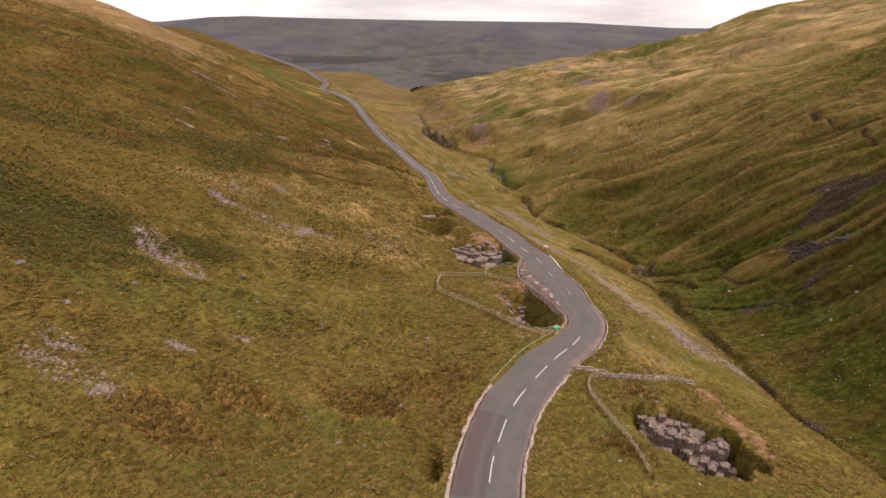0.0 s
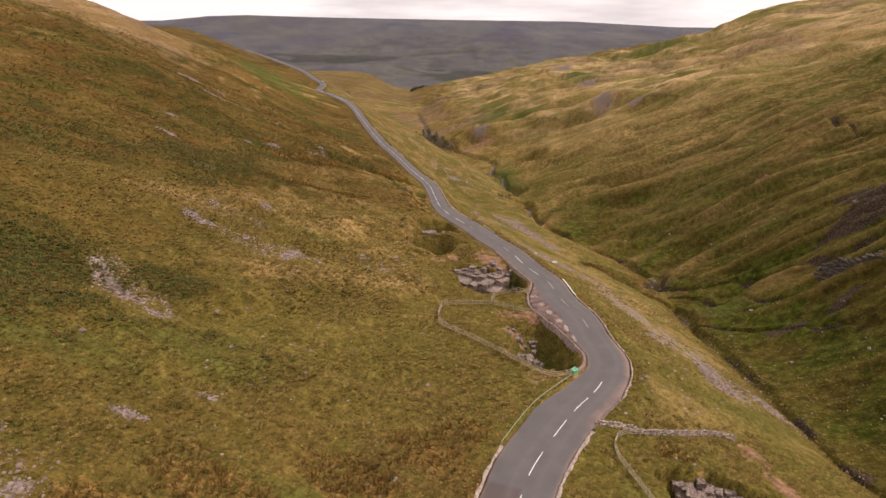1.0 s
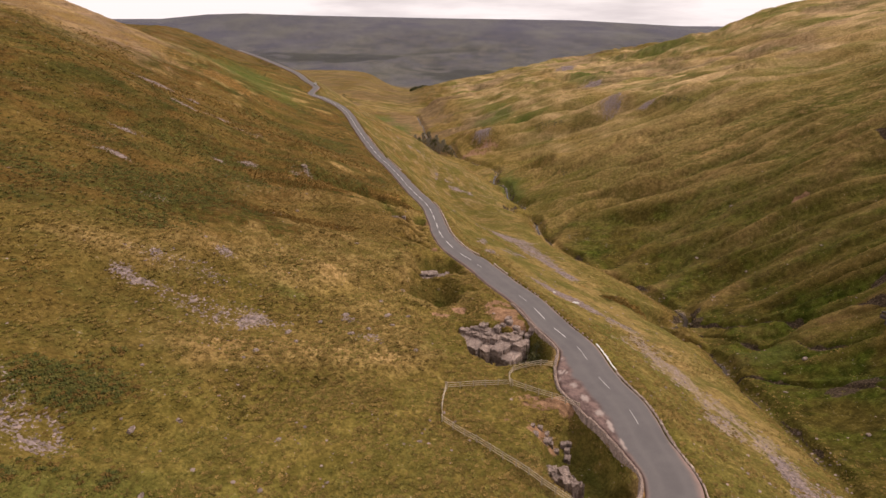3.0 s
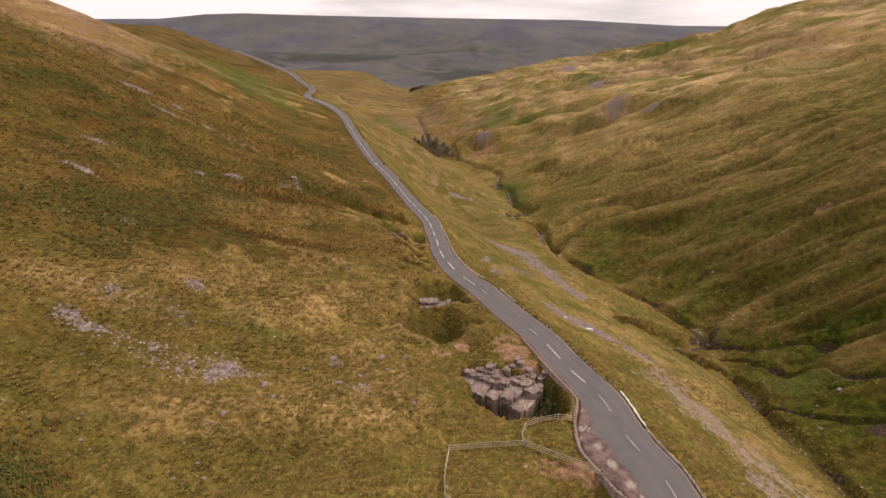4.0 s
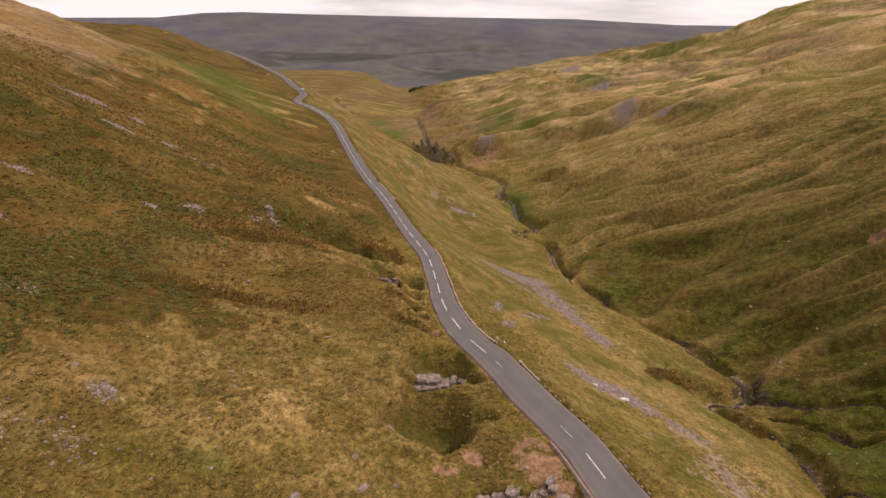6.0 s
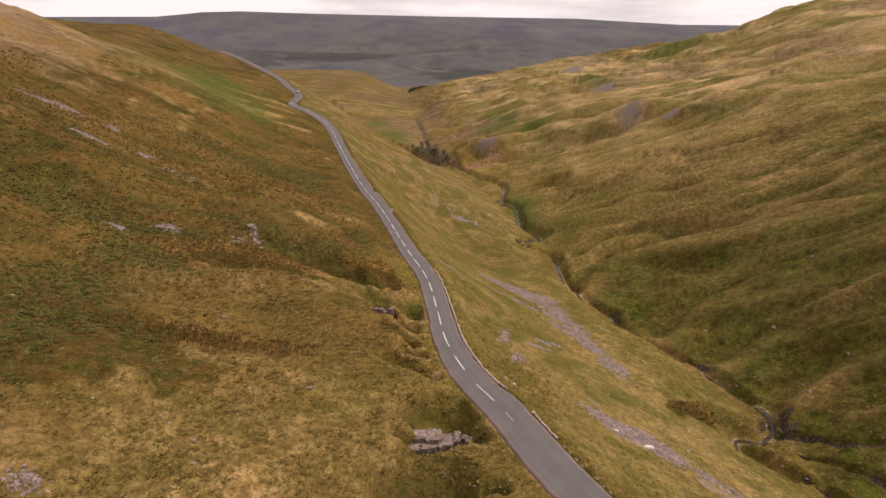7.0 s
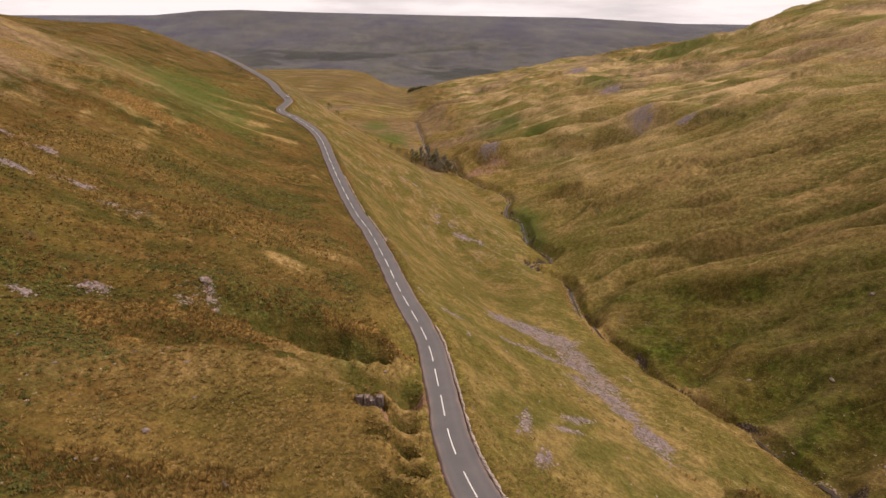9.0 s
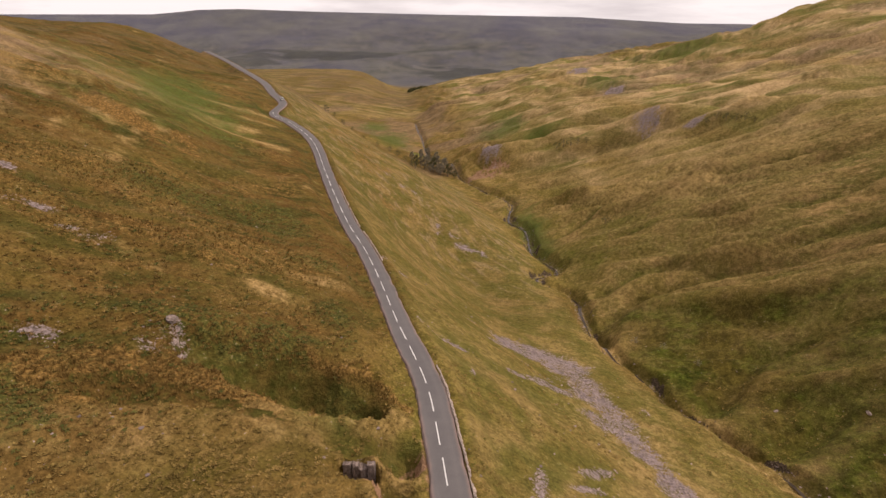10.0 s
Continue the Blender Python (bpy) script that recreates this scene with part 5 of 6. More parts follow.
FLUTED = "pale fluted limestone pillars standing in an open pothole"
outcrop(FLUTED, 37.0, 78.9, 13.0, 4.6, -14, lambda s, t, x, y: 1.1 - 0.24 * (x - 32) + 0.5 * t + rng.choice([0.4, 0.1, -0.3, -1.0]), 1.35, keep=0.96, widths=(1.0, 1.2, 1.4))
outcrop(FLUTED, 38.4, 74.8, 13.2, 2.4, -26, lambda s, t, x, y: -0.6 - 0.24 * (x - 32) + 0.5 * t + rng.choice([0.5, 0.0, -0.5, -1.6]), 1.3, keep=0.92, widths=(1.0, 1.15, 1.35))
outcrop(FLUTED, 40.0, 71.2, 10.4, 2.2, -30, lambda s, t, x, y: -2.8 - 0.18 * (x - 34) + rng.choice([0.6, 0.0, -1.0, -2.6]), 1.3, keep=0.8)
outcrop("broad bed of pale limestone with a sheer jointed face", 7.0, 143.7, 13.4, 3.0, -26, lambda s, t, x, y: 3.1 - 0.3 * s + 0.2 * t + rng.choice([0.25, 0.0, -0.2, -0.45]), 2.7, keep=1.0, widths=(0.98, 1.08, 1.16))
outcrop("weathered limestone ledges stepping up behind a sheer face", 8.3, 146.5, 12.6, 3.0, -26, lambda s, t, x, y: 3.7 - 0.3 * s + 0.35 * t + rng.choice([0.2, 0.1, 0.0, -0.25]), 1.5, keep=0.97, widths=(1.2, 1.4, 1.7))
outcrop("broken limestone rubble on the back of a ledge", 8.4, 149.0, 9.6, 2.6, -26, lambda s, t, x, y: 4.2 + rng.choice([0.5, 0.2, -0.2, -0.6]), 1.3, keep=0.75, widths=(0.8, 1.0, 1.2))
outcrop("low broken limestone ledges beside bare earth", 12.6, 147.5, 6.0, 4.0, -30, lambda s, t, x, y: float(height(x, y)) + rng.uniform(0.2, 0.8), 1.3, keep=0.6)
outcrop("shadowed limestone ledge in the side of a pothole", 14.9, 108.6, 3.6, 4.6, 25, lambda s, t, x, y: 4.0 - 0.9 * s + rng.choice([0.2, -0.3, -0.9]), 1.1, keep=0.95)
outcrop("broken limestone blocks on a grassy pothole side", 14.0, 116.0, 6.0, 3.0, -15, lambda s, t, x, y: float(height(x, y)) + rng.uniform(0.0, 0.5), 0.9, keep=0.5)
outcrop("rounded limestone blocks at the back of a hollow", -4.2, 174.0, 7.2, 3.2, 4, lambda s, t, x, y: 4.3 - 0.9 * s * s + 0.3 * t + rng.choice([0.15, 0.0, -0.3]), 2.4, keep=1.0, widths=(1.1, 1.2, 1.3))
outcrop("rounded limestone blocks at the back of a hollow", 0.6, 174.2, 2.8, 2.0, 0, lambda s, t, x, y: 3.7 + rng.choice([0.5, 0.0, -0.7]), 1.1, keep=0.9)
outcrop("small dark-jointed limestone pillars in a grassy pothole", -13.6, 209.4, 4.0, 1.5, 5, lambda s, t, x, y: 6.7 + rng.choice([-0.9, -0.3, 0.3]), 0.9, keep=0.95)
outcrop("dark crag above a green bank across the dale", 120.5, 183.0, 17.0, 4.0, -52, lambda s, t, x, y: float(height(x, y)) + 1.7 * (1 - s * s) + rng.uniform(-0.9, 0.5), 1.25, M_CRAG, 0.85, "crag", "crags", (1.2, 1.6, 2.1))

BOULDERS = [rock_mesh("boulder", 60 + i, M_LIME, 6, 9, 0.35, 0.75) for i in range(6)]


def boulder(x, y, size, label="pale grey limestone boulder lying in rough grass"):
    ob = tagged(new("boulder", BOULDERS[rng.integers(6)]), label, "boulder", "boulders on the moor")
    ob.matrix_basis = Matrix.Translation((x, y, float(height(x, y)) - 0.2 * size)) @ Matrix.Rotation(rng.uniform(0, 6), 4, "Z") @ Matrix.Rotation(rng.uniform(-0.25, 0.25), 4, "X") \
        @ Matrix.Diagonal((size * rng.uniform(0.9, 1.4), size * rng.uniform(0.7, 1.0), size * rng.uniform(0.4, 0.75), 1))
    return ob


for x, y, size in ((-11.4, 145.2, 1.5), (-10.2, 141.8, 1.2), (-18.5, 142, 1.2), (-9.2, 156.9, 1.0), (-25.7, 130.3, 1.3), (-14.0, 138.5, 0.9), (-7.6, 146.5, 0.9), (-2.8, 95.1, 0.9), (-36, 101, 0.9), (-31, 92, 0.8),
                   (-16.5, 135.0, 1.1), (-22.0, 137, 0.9), (-4.2, 110.5, 0.7), (-5.6, 133, 0.8), (-48.1, 70.4, 1.1), (-57.0, 76, 1.3), (-60, 71, 1.0), (-28, 121, 0.9), (-21, 105, 0.8), (-46, 83, 0.9), (-6, 72.5, 0.8), (-13, 62, 0.8),
                   (-24, 128, 0.8), (-13, 150, 0.8), (-40.5, 222, 1.6), (-44, 229, 1.8), (-42.5, 225.5, 1.4), (-27, 186, 0.9), (-21, 176, 0.9), (-38, 192, 1.0), (9, 212, 1.0), (20.5, 131.5, 0.9), (31.6, 99.2, 0.8), (32.4, 96.5, 0.6), (97, 188, 1.6),
                   (86, 176, 1.3), (90, 152, 1.1), (104, 160, 1.3), (112, 150, 1.4), (101, 142, 1.2), (118, 163, 1.0), (95, 240, 1.2), (110, 250, 1.3), (126, 236, 1.2), (100, 270, 1.4), (120, 290, 1.5), (84, 280, 1.2), (45, 132, 0.8), (140, 215, 1.6), (150, 240, 1.6)):
    boulder(x, y, size)


def pale_slab(x, y, long, label, tilt=0.0):
    me = rock_mesh("pale_slab", int(x * 7 + y), M_WHITE, 5, 8, 0.7)
    ob = tagged(new("pale_slab", me), label, "stone", "pale slabs")
    ob.matrix_basis = Matrix.Translation((x, y, float(height(x, y)) - 0.05)) @ Matrix.Rotation(-0.2, 4, "Z") @ Matrix.Rotation(tilt, 4, "Y") @ Matrix.Diagonal((long, long * 0.4, long * 0.2 + 0.1, 1))


# Pale slabs stand in for small white things of unknown kind.
pale_slab(34.4, 191.6, 1.9, "bright white slab-like shape lying on a scree bank")
pale_slab(28.6, 193.0, 1.0, "bright white slab-like shape lying on a scree bank")
pale_slab(8.8, 194.4, 0.8, "small whitish shape standing in the grass below the road", 0.9)
pale_slab(10.2, 194.0, 0.8, "small whitish shape standing in the grass below the road", 0.9)


def green_box():
    """A small green grit bin by the barrier's end."""
    p = beside(station(98.2), west(98.2) - 0.55)
    base = tagged(new("grit_bin"), "small bright green roadside grit bin with sloping lid", "bin")
    base.matrix_basis = Matrix.Translation(p) @ Matrix.Rotation(0.7, 4, "Z")
    for name, size, at, label in (("body", (1.1, 0.75, 0.7), (0, 0, 0), ""), ("lid", (1.2, 0.85, 0.16), (0, 0, 0.68), "overhanging lid")):
        bm = bmesh.new()
        bmesh.ops.create_cube(bm, size=1.0, matrix=Matrix.Translation((at[0], at[1], at[2] + size[2] / 2)) @ Matrix.Diagonal((*size, 1)))
        for v in bm.verts:
            if name == "lid" and v.co.z > at[2] + size[2] / 2:
                v.co.z += 0.12 * (v.co.y / size[1] + 0.5)
            if name == "body" and v.co.z < 0.1:
                v.co.x, v.co.y = v.co.x * 0.86, v.co.y * 0.86
        bmesh.ops.bevel(bm, geom=bm.edges[:], offset=0.04, segments=2, affect="EDGES")
        me = bpy.data.meshes.new(name)
        bm.to_mesh(me)
        bm.free()
        me.materials.append(M_GREENPAINT)
        part(name, me, base, label)


green_box()


# ---- trees and shrubs ----
def leaf_cloud(seed, blobs, leaves, leaf):
    """Leaf faces spread through uneven clumps: blobs of (x, y, z, radius)."""
    g = np.random.default_rng(seed)
    b = np.array(blobs)
    pick = g.choice(len(b), leaves, p=b[:, 3] ** 2 / (b[:, 3] ** 2).sum())
    d = g.normal(size=(leaves, 3))
    d /= np.linalg.norm(d, axis=1)[:, None]
    at = b[pick, :3] + d * (b[pick, 3] * g.uniform(0.55, 1.05, leaves))[:, None]
    u, w = g.normal(size=(leaves, 3)), g.normal(size=(leaves, 3))
    u *= leaf / np.linalg.norm(u, axis=1)[:, None]
    w *= leaf * 0.7 / np.linalg.norm(w, axis=1)[:, None]
    v = np.stack([at - u, at + w, at + u, at - w], 1).reshape(-1, 3)
    return v, np.arange(leaves * 4).reshape(-1, 4)


def limb(points, radii, sides=6):
    verts, faces = [], []
    for p, r in zip(points, radii):
        for k in range(sides):
            a = 2 * math.pi * k / sides
            verts.append((p[0] + r * math.cos(a), p[1] + r * math.sin(a), p[2]))
    for i in range(len(points) - 1):
        for k in range(sides):
            n = (k + 1) % sides
            faces.append((i * sides + k, i * sides + n, (i + 1) * sides + n, (i + 1) * sides + k))
    return verts, faces


def tree(x, y, tall, wide, seed, label, material, shape="round", leaves=700, name="tree", category="tree", group="trees in the dale"):
    g = np.random.default_rng(seed)
    base = tagged(new(name), label, category, group)
    base.matrix_basis = Matrix.Translation((x, y, float(height(x, y)) - 0.2))
    pts = [(0, 0, 0), (0.03 * tall * g.uniform(-1, 1), 0.03 * tall * g.uniform(-1, 1), tall * 0.45), (0.05 * tall * g.uniform(-1, 1), 0, tall * 0.9)]
    verts, faces = limb(pts, (0.035 * tall, 0.022 * tall, 0.005 * tall))
    blobs = []
    for i in range(9):
        a, f = i * 2.4 + g.uniform(-0.4, 0.4), 0.25 + 0.7 * i / 8
        reach = wide * 0.42 * ((1.15 - f) if shape == "cone" else (1 - (2 * f - 1.05) ** 2 * 0.7)) * g.uniform(0.7, 1.15)
        start, tip = (0, 0, tall * f * 0.8), (reach * math.cos(a), reach * math.sin(a), tall * (f * 0.92 + (0.0 if shape == "cone" else 0.05)))
        v, fc = limb([start, tip], (0.012 * tall, 0.003 * tall), 4)
        faces += [tuple(k + len(verts) for k in q) for q in fc]
        verts += v
        blobs.append((*tip, wide * (0.26 - 0.12 * f if shape == "cone" else g.uniform(0.14, 0.24))))
    blobs.append((0, 0, tall * 0.93, wide * (0.07 if shape == "cone" else 0.15)))
    part("trunk", mesh_faces("trunk", verts, faces, M_BARK, True), base, "dark trunk with bare limbs")
    part("crown", mesh_faces("crown", *leaf_cloud(seed + 1, blobs, leaves, 0.035 * tall), material), base, "uneven leafy crown")
    return base


GROVE = "dark tree in a small grove on the beck side"
for i, (x, y, tall) in enumerate(((-27, 690, 10), (-23, 697, 12), (-19, 686, 11), (-15, 694, 13), (-11, 684, 12), (-8, 692, 13), (-4, 681, 13), (-1, 688, 12), (2, 677, 12), (5, 683, 11), (-17, 703, 13), (-9, 702, 12), (8, 673, 9), (-31, 697, 8), (-6, 674, 11), (-13, 678, 10))):
    tree(x, y, tall * (0.8, 1.1, 0.95)[i % 3], tall * 0.62, 300 + i, GROVE, M_LEAF_GREY if i % 4 else M_LEAF, "round", 800)
for i, (x, y, tall) in enumerate(((-96, 640, 6), (-92, 655, 5), (-88, 672, 5), (-83, 690, 4), (-75, 705, 4), (-64, 715, 4), (-52, 712, 5), (-44, 700, 6), (-36, 690, 6), (-30, 670, 5), (-26, 660, 7))):
    tree(x, y, tall, tall * 0.95, 330 + i, "small dark hawthorn on the steep dale side", M_LEAF, "round", 350)
for i, (x, y, tall) in enumerate(((92, 650, 6), (97, 647, 7), (102, 642, 7), (107, 639, 6), (113, 637, 5), (177, 566, 4), (182, 562, 5), (186, 557, 5), (189, 549, 5), (191, 541, 5), (194, 535, 4), (78, 434, 4), (60, 322, 2.2), (68, 318, 2.0), (74, 306, 1.8))):
    tree(x, y, tall, tall * 1.25, 350 + i, "dark rounded thorn bush on the dale side", M_LEAF if i < 12 else M_LEAF_GREY, "round", 350, "thorn_bush", "bush", "bushes in the dale")
for i, (x, y, tall, mat, label) in enumerate(((15.0, 140.0, 4.2, M_LEAF, "dark green shrub growing out of a pothole"), (13.6, 138.6, 3.8, M_LEAF, "dark green shrub growing out of a pothole"), (16.2, 143.0, 3.0, M_LEAF, "dark green shrub growing out of a pothole"), (22.0, 104.0, 2.6, M_LEAF_GREY, "brownish shrub leaning over a pothole"),
                                              (36.6, 69.6, 2.2, M_LEAF_GREY, "dark green shrub growing out of a pothole"), (-17.6, 221.5, 2.0, M_LEAF, "dark green bush in a grassy hollow"))):
    tree(x, y, tall, tall * 1.3, 380 + i, label, mat, "round", 900, "shrub", "bush", "shrubs in the potholes")


# ---- a parked-looking car far up the road ----
def far_car():
    k = station(500.0)
    p, t = beside(k, 1.1, 0.05), ROAD_T[int(k)]
    base = tagged(new("car"), "small white hatchback car on the far road", "car")
    base.matrix_basis = Matrix.Translation(p) @ Matrix.Rotation(math.atan2(t[1], t[0]), 4, "Z")

    def hull(name, low, high, z0, z1, material, parent, label=""):
        """A body tapering from its lower to its upper outline (x0, x1, half width)."""
        v = [(x, s * w, z) for (a, b, w), z in ((low, z0), (high, z1)) for x, s in ((a, -1), (b, -1), (b, 1), (a, 1))]
        bm = bmesh.new()
        vs = [bm.verts.new(q) for q in v]
        for q in ((3, 2, 1, 0), (4, 5, 6, 7), (0, 1, 5, 4), (1, 2, 6, 5), (2, 3, 7, 6), (3, 0, 4, 7)):
            bm.faces.new([vs[i] for i in q])
        bmesh.ops.bevel(bm, geom=bm.edges[:], offset=0.08, segments=2, affect="EDGES")
        me = bpy.data.meshes.new(name)
        bm.to_mesh(me)
        bm.free()
        me.materials.append(material)
        return part(name, me, parent, label)
    glass = simple_material("car_glass", (0.02, 0.02, 0.025), (0.04, 0.04, 0.045), 1.0, 0.1, 0.0)
    tyre = simple_material("tyre_rubber", (0.02, 0.02, 0.02), (0.035, 0.035, 0.035), 0.2)
    hull("body", (-2.0, 2.0, 0.82), (-1.95, 1.85, 0.78), 0.28, 0.92, M_WHITE, base)
    hull("windows", (-1.6, 1.0, 0.74), (-1.25, 0.35, 0.62), 0.9, 1.36, glass, base, "dark window band")
    hull("roof", (-1.22, 0.32, 0.62), (-1.15, 0.25, 0.58), 1.34, 1.46, M_WHITE, base)
    for x in (-1.3, 1.3):
        for y in (-0.78, 0.78):
            bm = bmesh.new()
            bmesh.ops.create_cone(bm, cap_ends=True, segments=16, radius1=0.32, radius2=0.32, depth=0.2, matrix=Matrix.Translation((x, y, 0.3)) @ Matrix.Rotation(math.pi / 2, 4, "X"))
            me = bpy.data.meshes.new("wheel")
            bm.to_mesh(me)
            bm.free()
            me.materials.append(tyre)
            part("wheel", me, base)


far_car()


# ---- what nobody could count: tussocks, rushes, bracken, loose stones ----
def scatter(name, shapes, x, y, size, material, label, category, sink=0.05, stretch=(0.8, 1.25)):
    """Many small clumps or stones on the ground, in one mesh."""
    g = np.random.default_rng(len(x) + 5)
    z = height(x, y) - sink * size
    yaw, tall = g.uniform(0, 2 * math.pi, len(x)), g.uniform(*stretch, len(x))
    kind = g.integers(len(shapes), size=len(x))
    all_v, all_f, count = [], [], 0
    for s, (v, f) in enumerate(shapes):
        pick = np.where(kind == s)[0]
        if not len(pick):
            continue
        v, f = np.asarray(v, float), np.asarray(f)
        c, sn = np.cos(yaw[pick])[:, None], np.sin(yaw[pick])[:, None]
        px = (v[None, :, 0] * c - v[None, :, 1] * sn) * size[pick, None] + x[pick, None]
        py = (v[None, :, 0] * sn + v[None, :, 1] * c) * size[pick, None] + y[pick, None]
        pz = v[None, :, 2] * (size[pick] * tall[pick])[:, None] + z[pick, None]
        all_v.append(np.stack([px, py, pz], -1).reshape(-1, 3))
        all_f.append((f[None] + (np.arange(len(pick)) * len(v))[:, None, None] + count).reshape(-1, f.shape[1]))
        count += len(pick) * len(v)
    return tagged(new(name, mesh_faces(name, np.vstack(all_v), np.vstack(all_f), material)), label, category, kind="stuff")


def tuft_shape(seed, blades, reach, tall, width):
    g = np.random.default_rng(seed)
    v, f = [(0, 0, 0)], []
    for k in range(blades):
        a = 2 * math.pi * k / blades + g.uniform(-0.3, 0.3)
        r, h = reach * g.uniform(0.5, 1.1), tall * g.uniform(0.6, 1.1)
        b = a + width
        v += [(r * math.cos(a), r * math.sin(a), h), (r * 0.9 * math.cos(b), r * 0.9 * math.sin(b), h * g.uniform(0.6, 1.0))]
        f.append((0, len(v) - 2, len(v) - 1))
    return v, f


def frond_shape(seed, fronds, reach, tall):
    g = np.random.default_rng(seed)
    v, f = [(0, 0, 0.1)], []
    for k in range(fronds):
        a, r, h = 2 * math.pi * k / fronds + g.uniform(-0.3, 0.3), reach * g.uniform(0.7, 1.1), tall * g.uniform(0.7, 1.1)
        for aa, rr, hh in ((a - 0.4, r * 0.55, h), (a + 0.4, r * 0.55, h * 0.95), (a, r, h * 0.6)):
            v.append((rr * math.cos(aa), rr * math.sin(aa), hh))
        n = len(v)
        f += [(0, n - 3, n - 2), (n - 3, n - 1, n - 2)]
    return v, f


def field_points(seed, count, weight, y0=36.0, y1=300.0):
    """Places over the near dale, thinning with distance from the flight line, kept by weight(x, y)."""
    g = np.random.default_rng(seed)
    y = g.uniform(y0, y1, count)
    x = g.uniform(-1, 1, count) * 0.78 * (y + 60) * 0.85
    away = np.maximum(np.hypot(np.maximum(np.abs(x) / 0.8, np.maximum(y - 140, 45)), 50), 65)
    keep = g.random(count) < (66 / away) ** 1.6 * np.clip(weight(x, y), 0, 1)
    clear = (sample(FIELD["road"], x, y) > 0.5) & (sample(FIELD["pit"], x, y) < 2.5) & (sample(FIELD["beck"], x, y) > 2.2)
    return x[keep & clear], y[keep & clear]


def sizes(n, lo, hi, seed):
    return np.random.default_rng(seed).uniform(lo, hi, n)


def bare(x, y):
    return 1 - np.maximum(sample(MASKS["scree"], x, y) * 0.85, sample(MASKS["earth"], x, y))


grassy = lambda x, y: (1 - np.clip(1.3 * sample(MASKS["turf"], x, y), 0, 0.98)) * np.maximum(np.maximum(sample(MASKS["green"], x, y), sample(MASKS["lush"], x, y)) * (1 - sample(MASKS["dark_green"], x, y)), sample(MASKS["dark_green"], x, y) * 0.1)
px, py = field_points(1, 620000, lambda x, y: (1 - grassy(x, y) * 0.7) * (1 - np.clip(1.25 * sample(MASKS["turf"], x, y), 0, 1)) * (1 - sample(MASKS["mire"], x, y)) * (1 - 0.9 * sample(MASKS["dark_green"], x, y)) * (1 - 0.8 * sample(MASKS["moor"], x, y)) * bare(x, y) * np.clip(0.6 + 0.8 * fractal(x, y, 7, 3, 91), 0.2, 1))
scatter("grass_tussocks", [tuft_shape(i, 7, 0.55, 0.3, 0.55) for i in range(5)], px, py, sizes(len(px), 0.4, 0.95, 2), M_TUFT, "tussocks of dry tawny moor grass", "grass")
px, py = field_points(3, 420000, lambda x, y: grassy(x, y) * bare(x, y) * np.clip(0.5 + 0.8 * fractal(x, y, 6, 3, 92), 0.12, 1))
scatter("green_tussocks", [tuft_shape(20 + i, 7, 0.5, 0.2, 0.6) for i in range(5)], px, py, sizes(len(px), 0.38, 0.85, 4), M_TUFT_GREEN, "tufts of short green grass", "grass")
px, py = field_points(5, 460000, lambda x, y: (1.4 * sample(MASKS["rush"], x, y) * bare(x, y) - 0.3) * np.where(y < 110, 0.35, 1.0))
scatter("rushes", [tuft_shape(40 + i, 9, 0.38, 0.85, 0.3) for i in range(5)], px, py, sizes(len(px), 0.5, 0.95, 6), M_RUSH, "russet clumps of rushes in wet ground", "rushes")
px, py = field_points(7, 720000, lambda x, y: np.maximum(1.3 * sample(MASKS["bracken"], x, y) - 0.2, 0.5 * np.maximum(sample(MASKS["moor"], x, y) - 0.5, 0)) * bare(x, y), y1=340)
half = np.random.default_rng(8).random(len(px)) < 0.3 + 0.5 * sample(MASKS["bracken"], px, py)
scatter("bracken", [frond_shape(60 + i, 6, 0.75, 0.55) for i in range(5)], px[half], py[half], sizes(half.sum(), 0.4, 0.8, 9), M_BRACKEN, "beds of dark green bracken", "bracken")
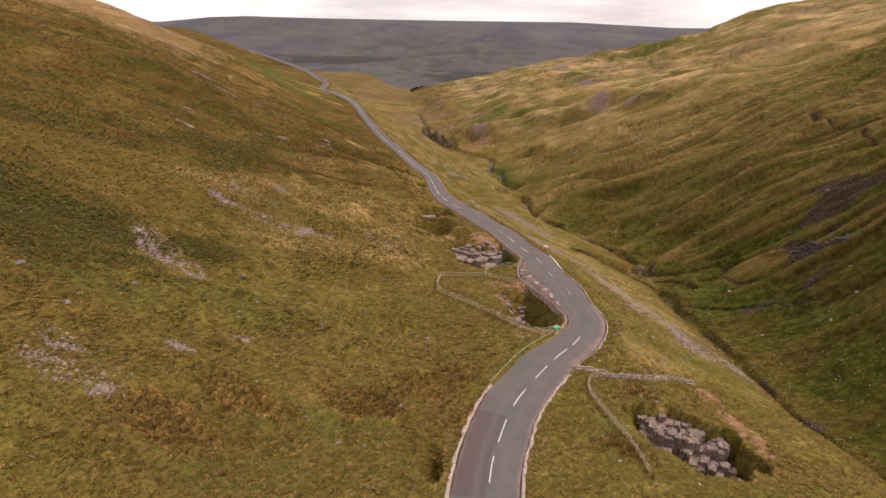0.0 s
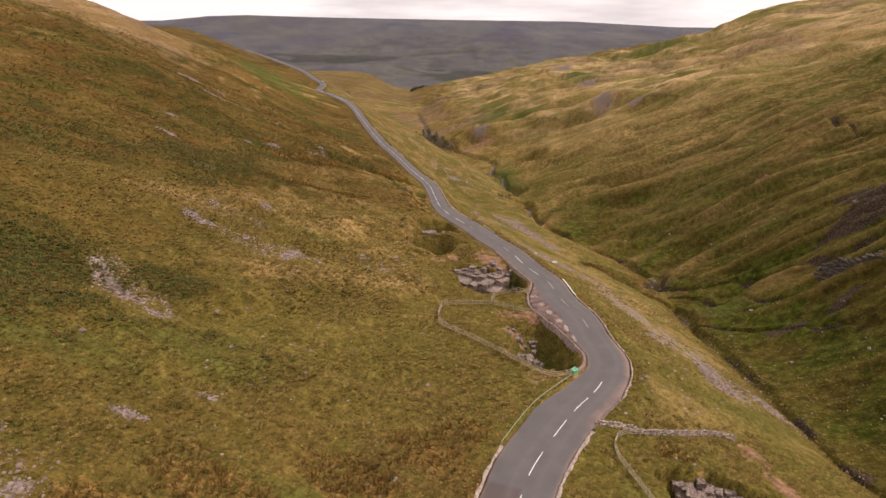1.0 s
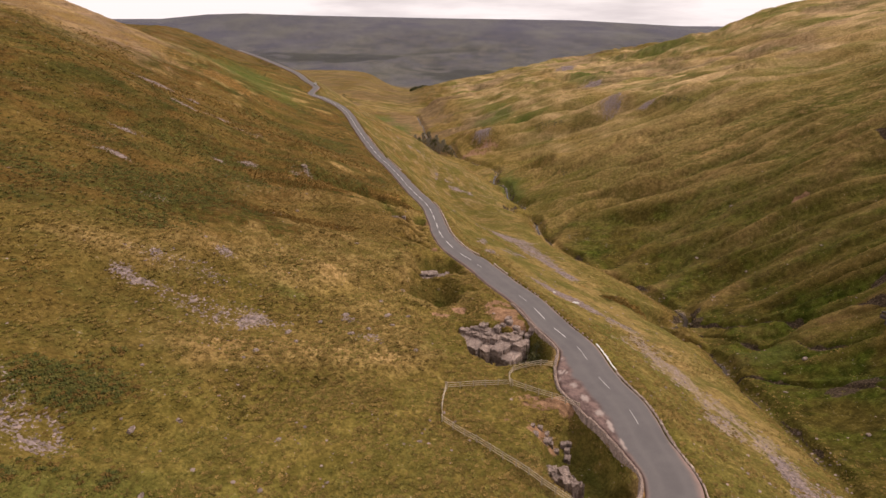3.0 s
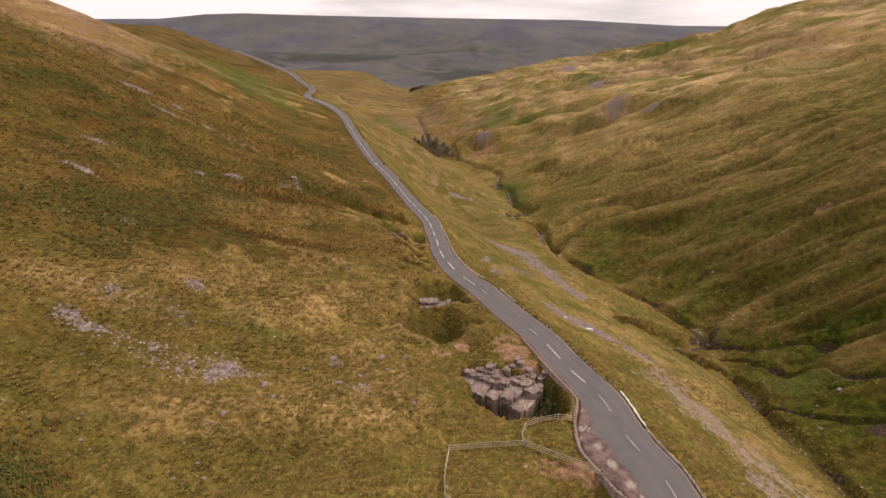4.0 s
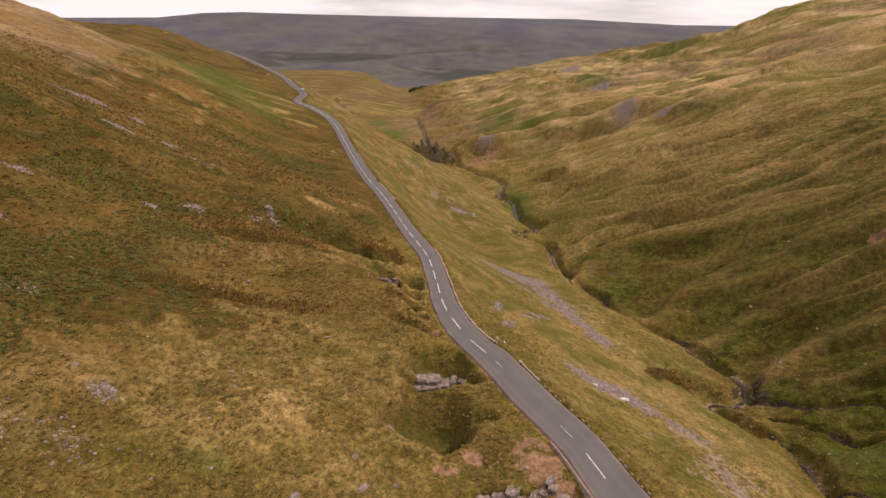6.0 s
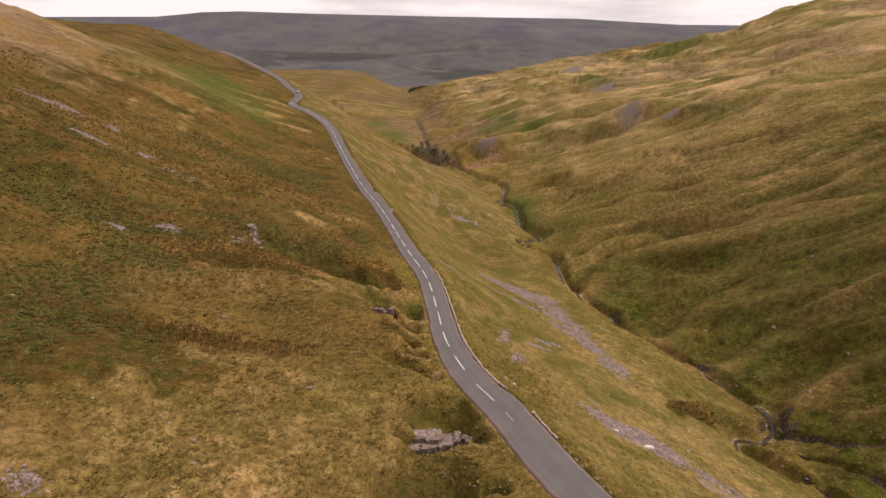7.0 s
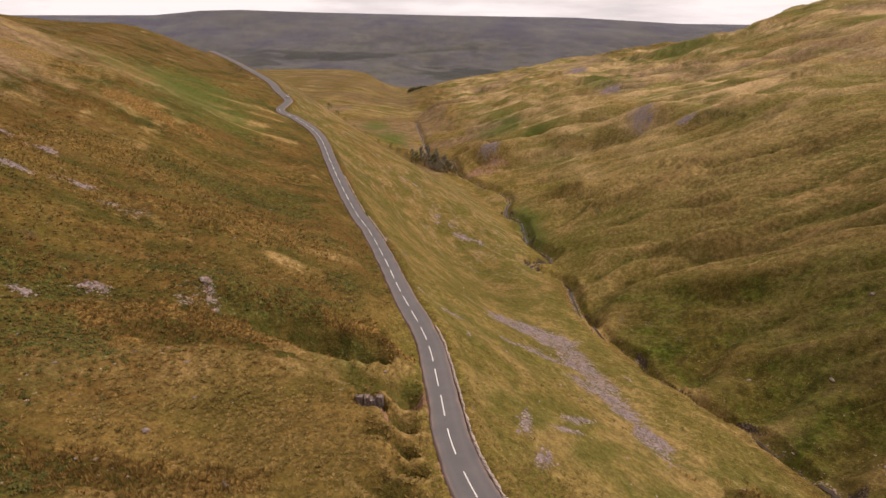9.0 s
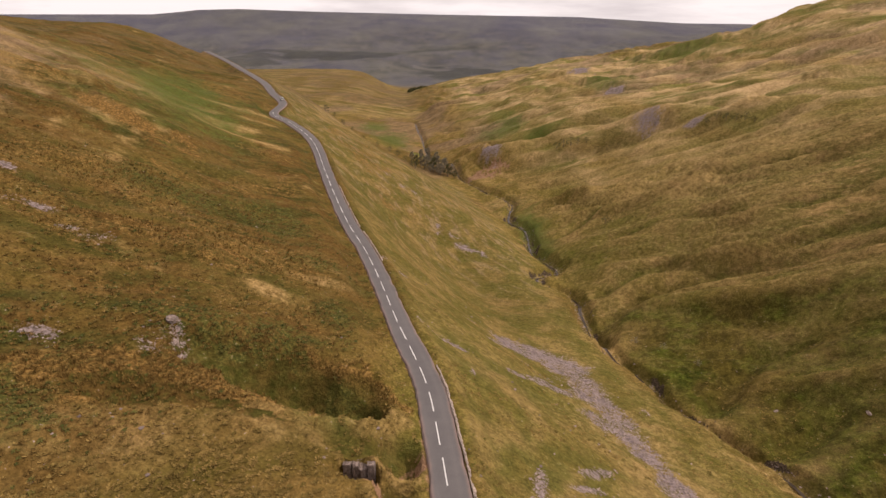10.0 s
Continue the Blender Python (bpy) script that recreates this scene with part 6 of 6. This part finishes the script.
scatter("dying_bracken", [frond_shape(70 + i, 6, 0.7, 0.5) for i in range(5)], px[~half], py[~half], sizes((~half).sum(), 0.4, 0.8, 10), M_RUSSET, "bracken turning russet", "bracken")

PEBBLES = [([v.co[:] for v in m.vertices], [tuple(p.vertices) for p in m.polygons]) for m in (rock_mesh("pebble", 80 + i, M_STONES, 3, 5, 0.6, 0.42) for i in range(4))]
px, py = field_points(11, 420000, lambda x, y: np.where(x > 0, 2.4, 3.2) * sample(MASKS["scree"], x, y) ** 1.6, y1=310)
scatter("scree", PEBBLES, px, py, sizes(len(px), 0.16, 0.68, 12) ** 1.4, M_STONES, "grey-mauve limestone scree", "scree", 0.25)
px, py = field_points(13, 11000, lambda x, y: np.clip(0.2 + 0.9 * fractal(x, y, 22, 3, 95), 0.02, 1) * np.where(x > 60, 2.0, 1.0), y1=330)
scatter("loose_stones", PEBBLES, px, py, 0.13 + 0.55 * sizes(len(px), 0, 1, 14) ** 3, M_STONES, "scattered pale stones in the grass", "stones", 0.2)
g_beck = np.random.default_rng(15)
i_beck = g_beck.integers(0, len(BECK) - 1, 5000)
bx, by = BECK[i_beck, 0] + g_beck.normal(0, 1.5, 5000), BECK[i_beck, 1] + g_beck.uniform(-1, 1, 5000)
scatter("beck_stones", PEBBLES, bx, by, g_beck.uniform(0.2, 0.9, 5000) ** 1.6, M_STONES, "tumbled stones along the beck", "stones", 0.3)


# ---- the far woods where the dale opens, and along the foot of the fell ----
def far_wood(name, cx, cy, rx, ry, count, tall, label):
    g = np.random.default_rng(int(cx + cy))
    blobs = []
    for _ in range(count):
        a, r = g.uniform(0, 2 * math.pi), math.sqrt(g.random())
        x, y = cx + rx * r * math.cos(a), cy + ry * r * math.sin(a)
        h = tall * g.uniform(0.6, 1.2)
        blobs += [(x, y, float(height(x, y)) + h * 0.5, h * 0.5), (x, y, float(height(x, y)) + h * 0.85, h * 0.32)]
    tagged(new(name, mesh_faces(name, *leaf_cloud(int(cx) + 1003, blobs, count * 60, tall * 0.16), M_LEAF)), label, "woodland", kind="stuff")


far_wood("valley_wood", -66, 1780, 26, 90, 60, 8, "dark wood in the narrow foot of the dale")
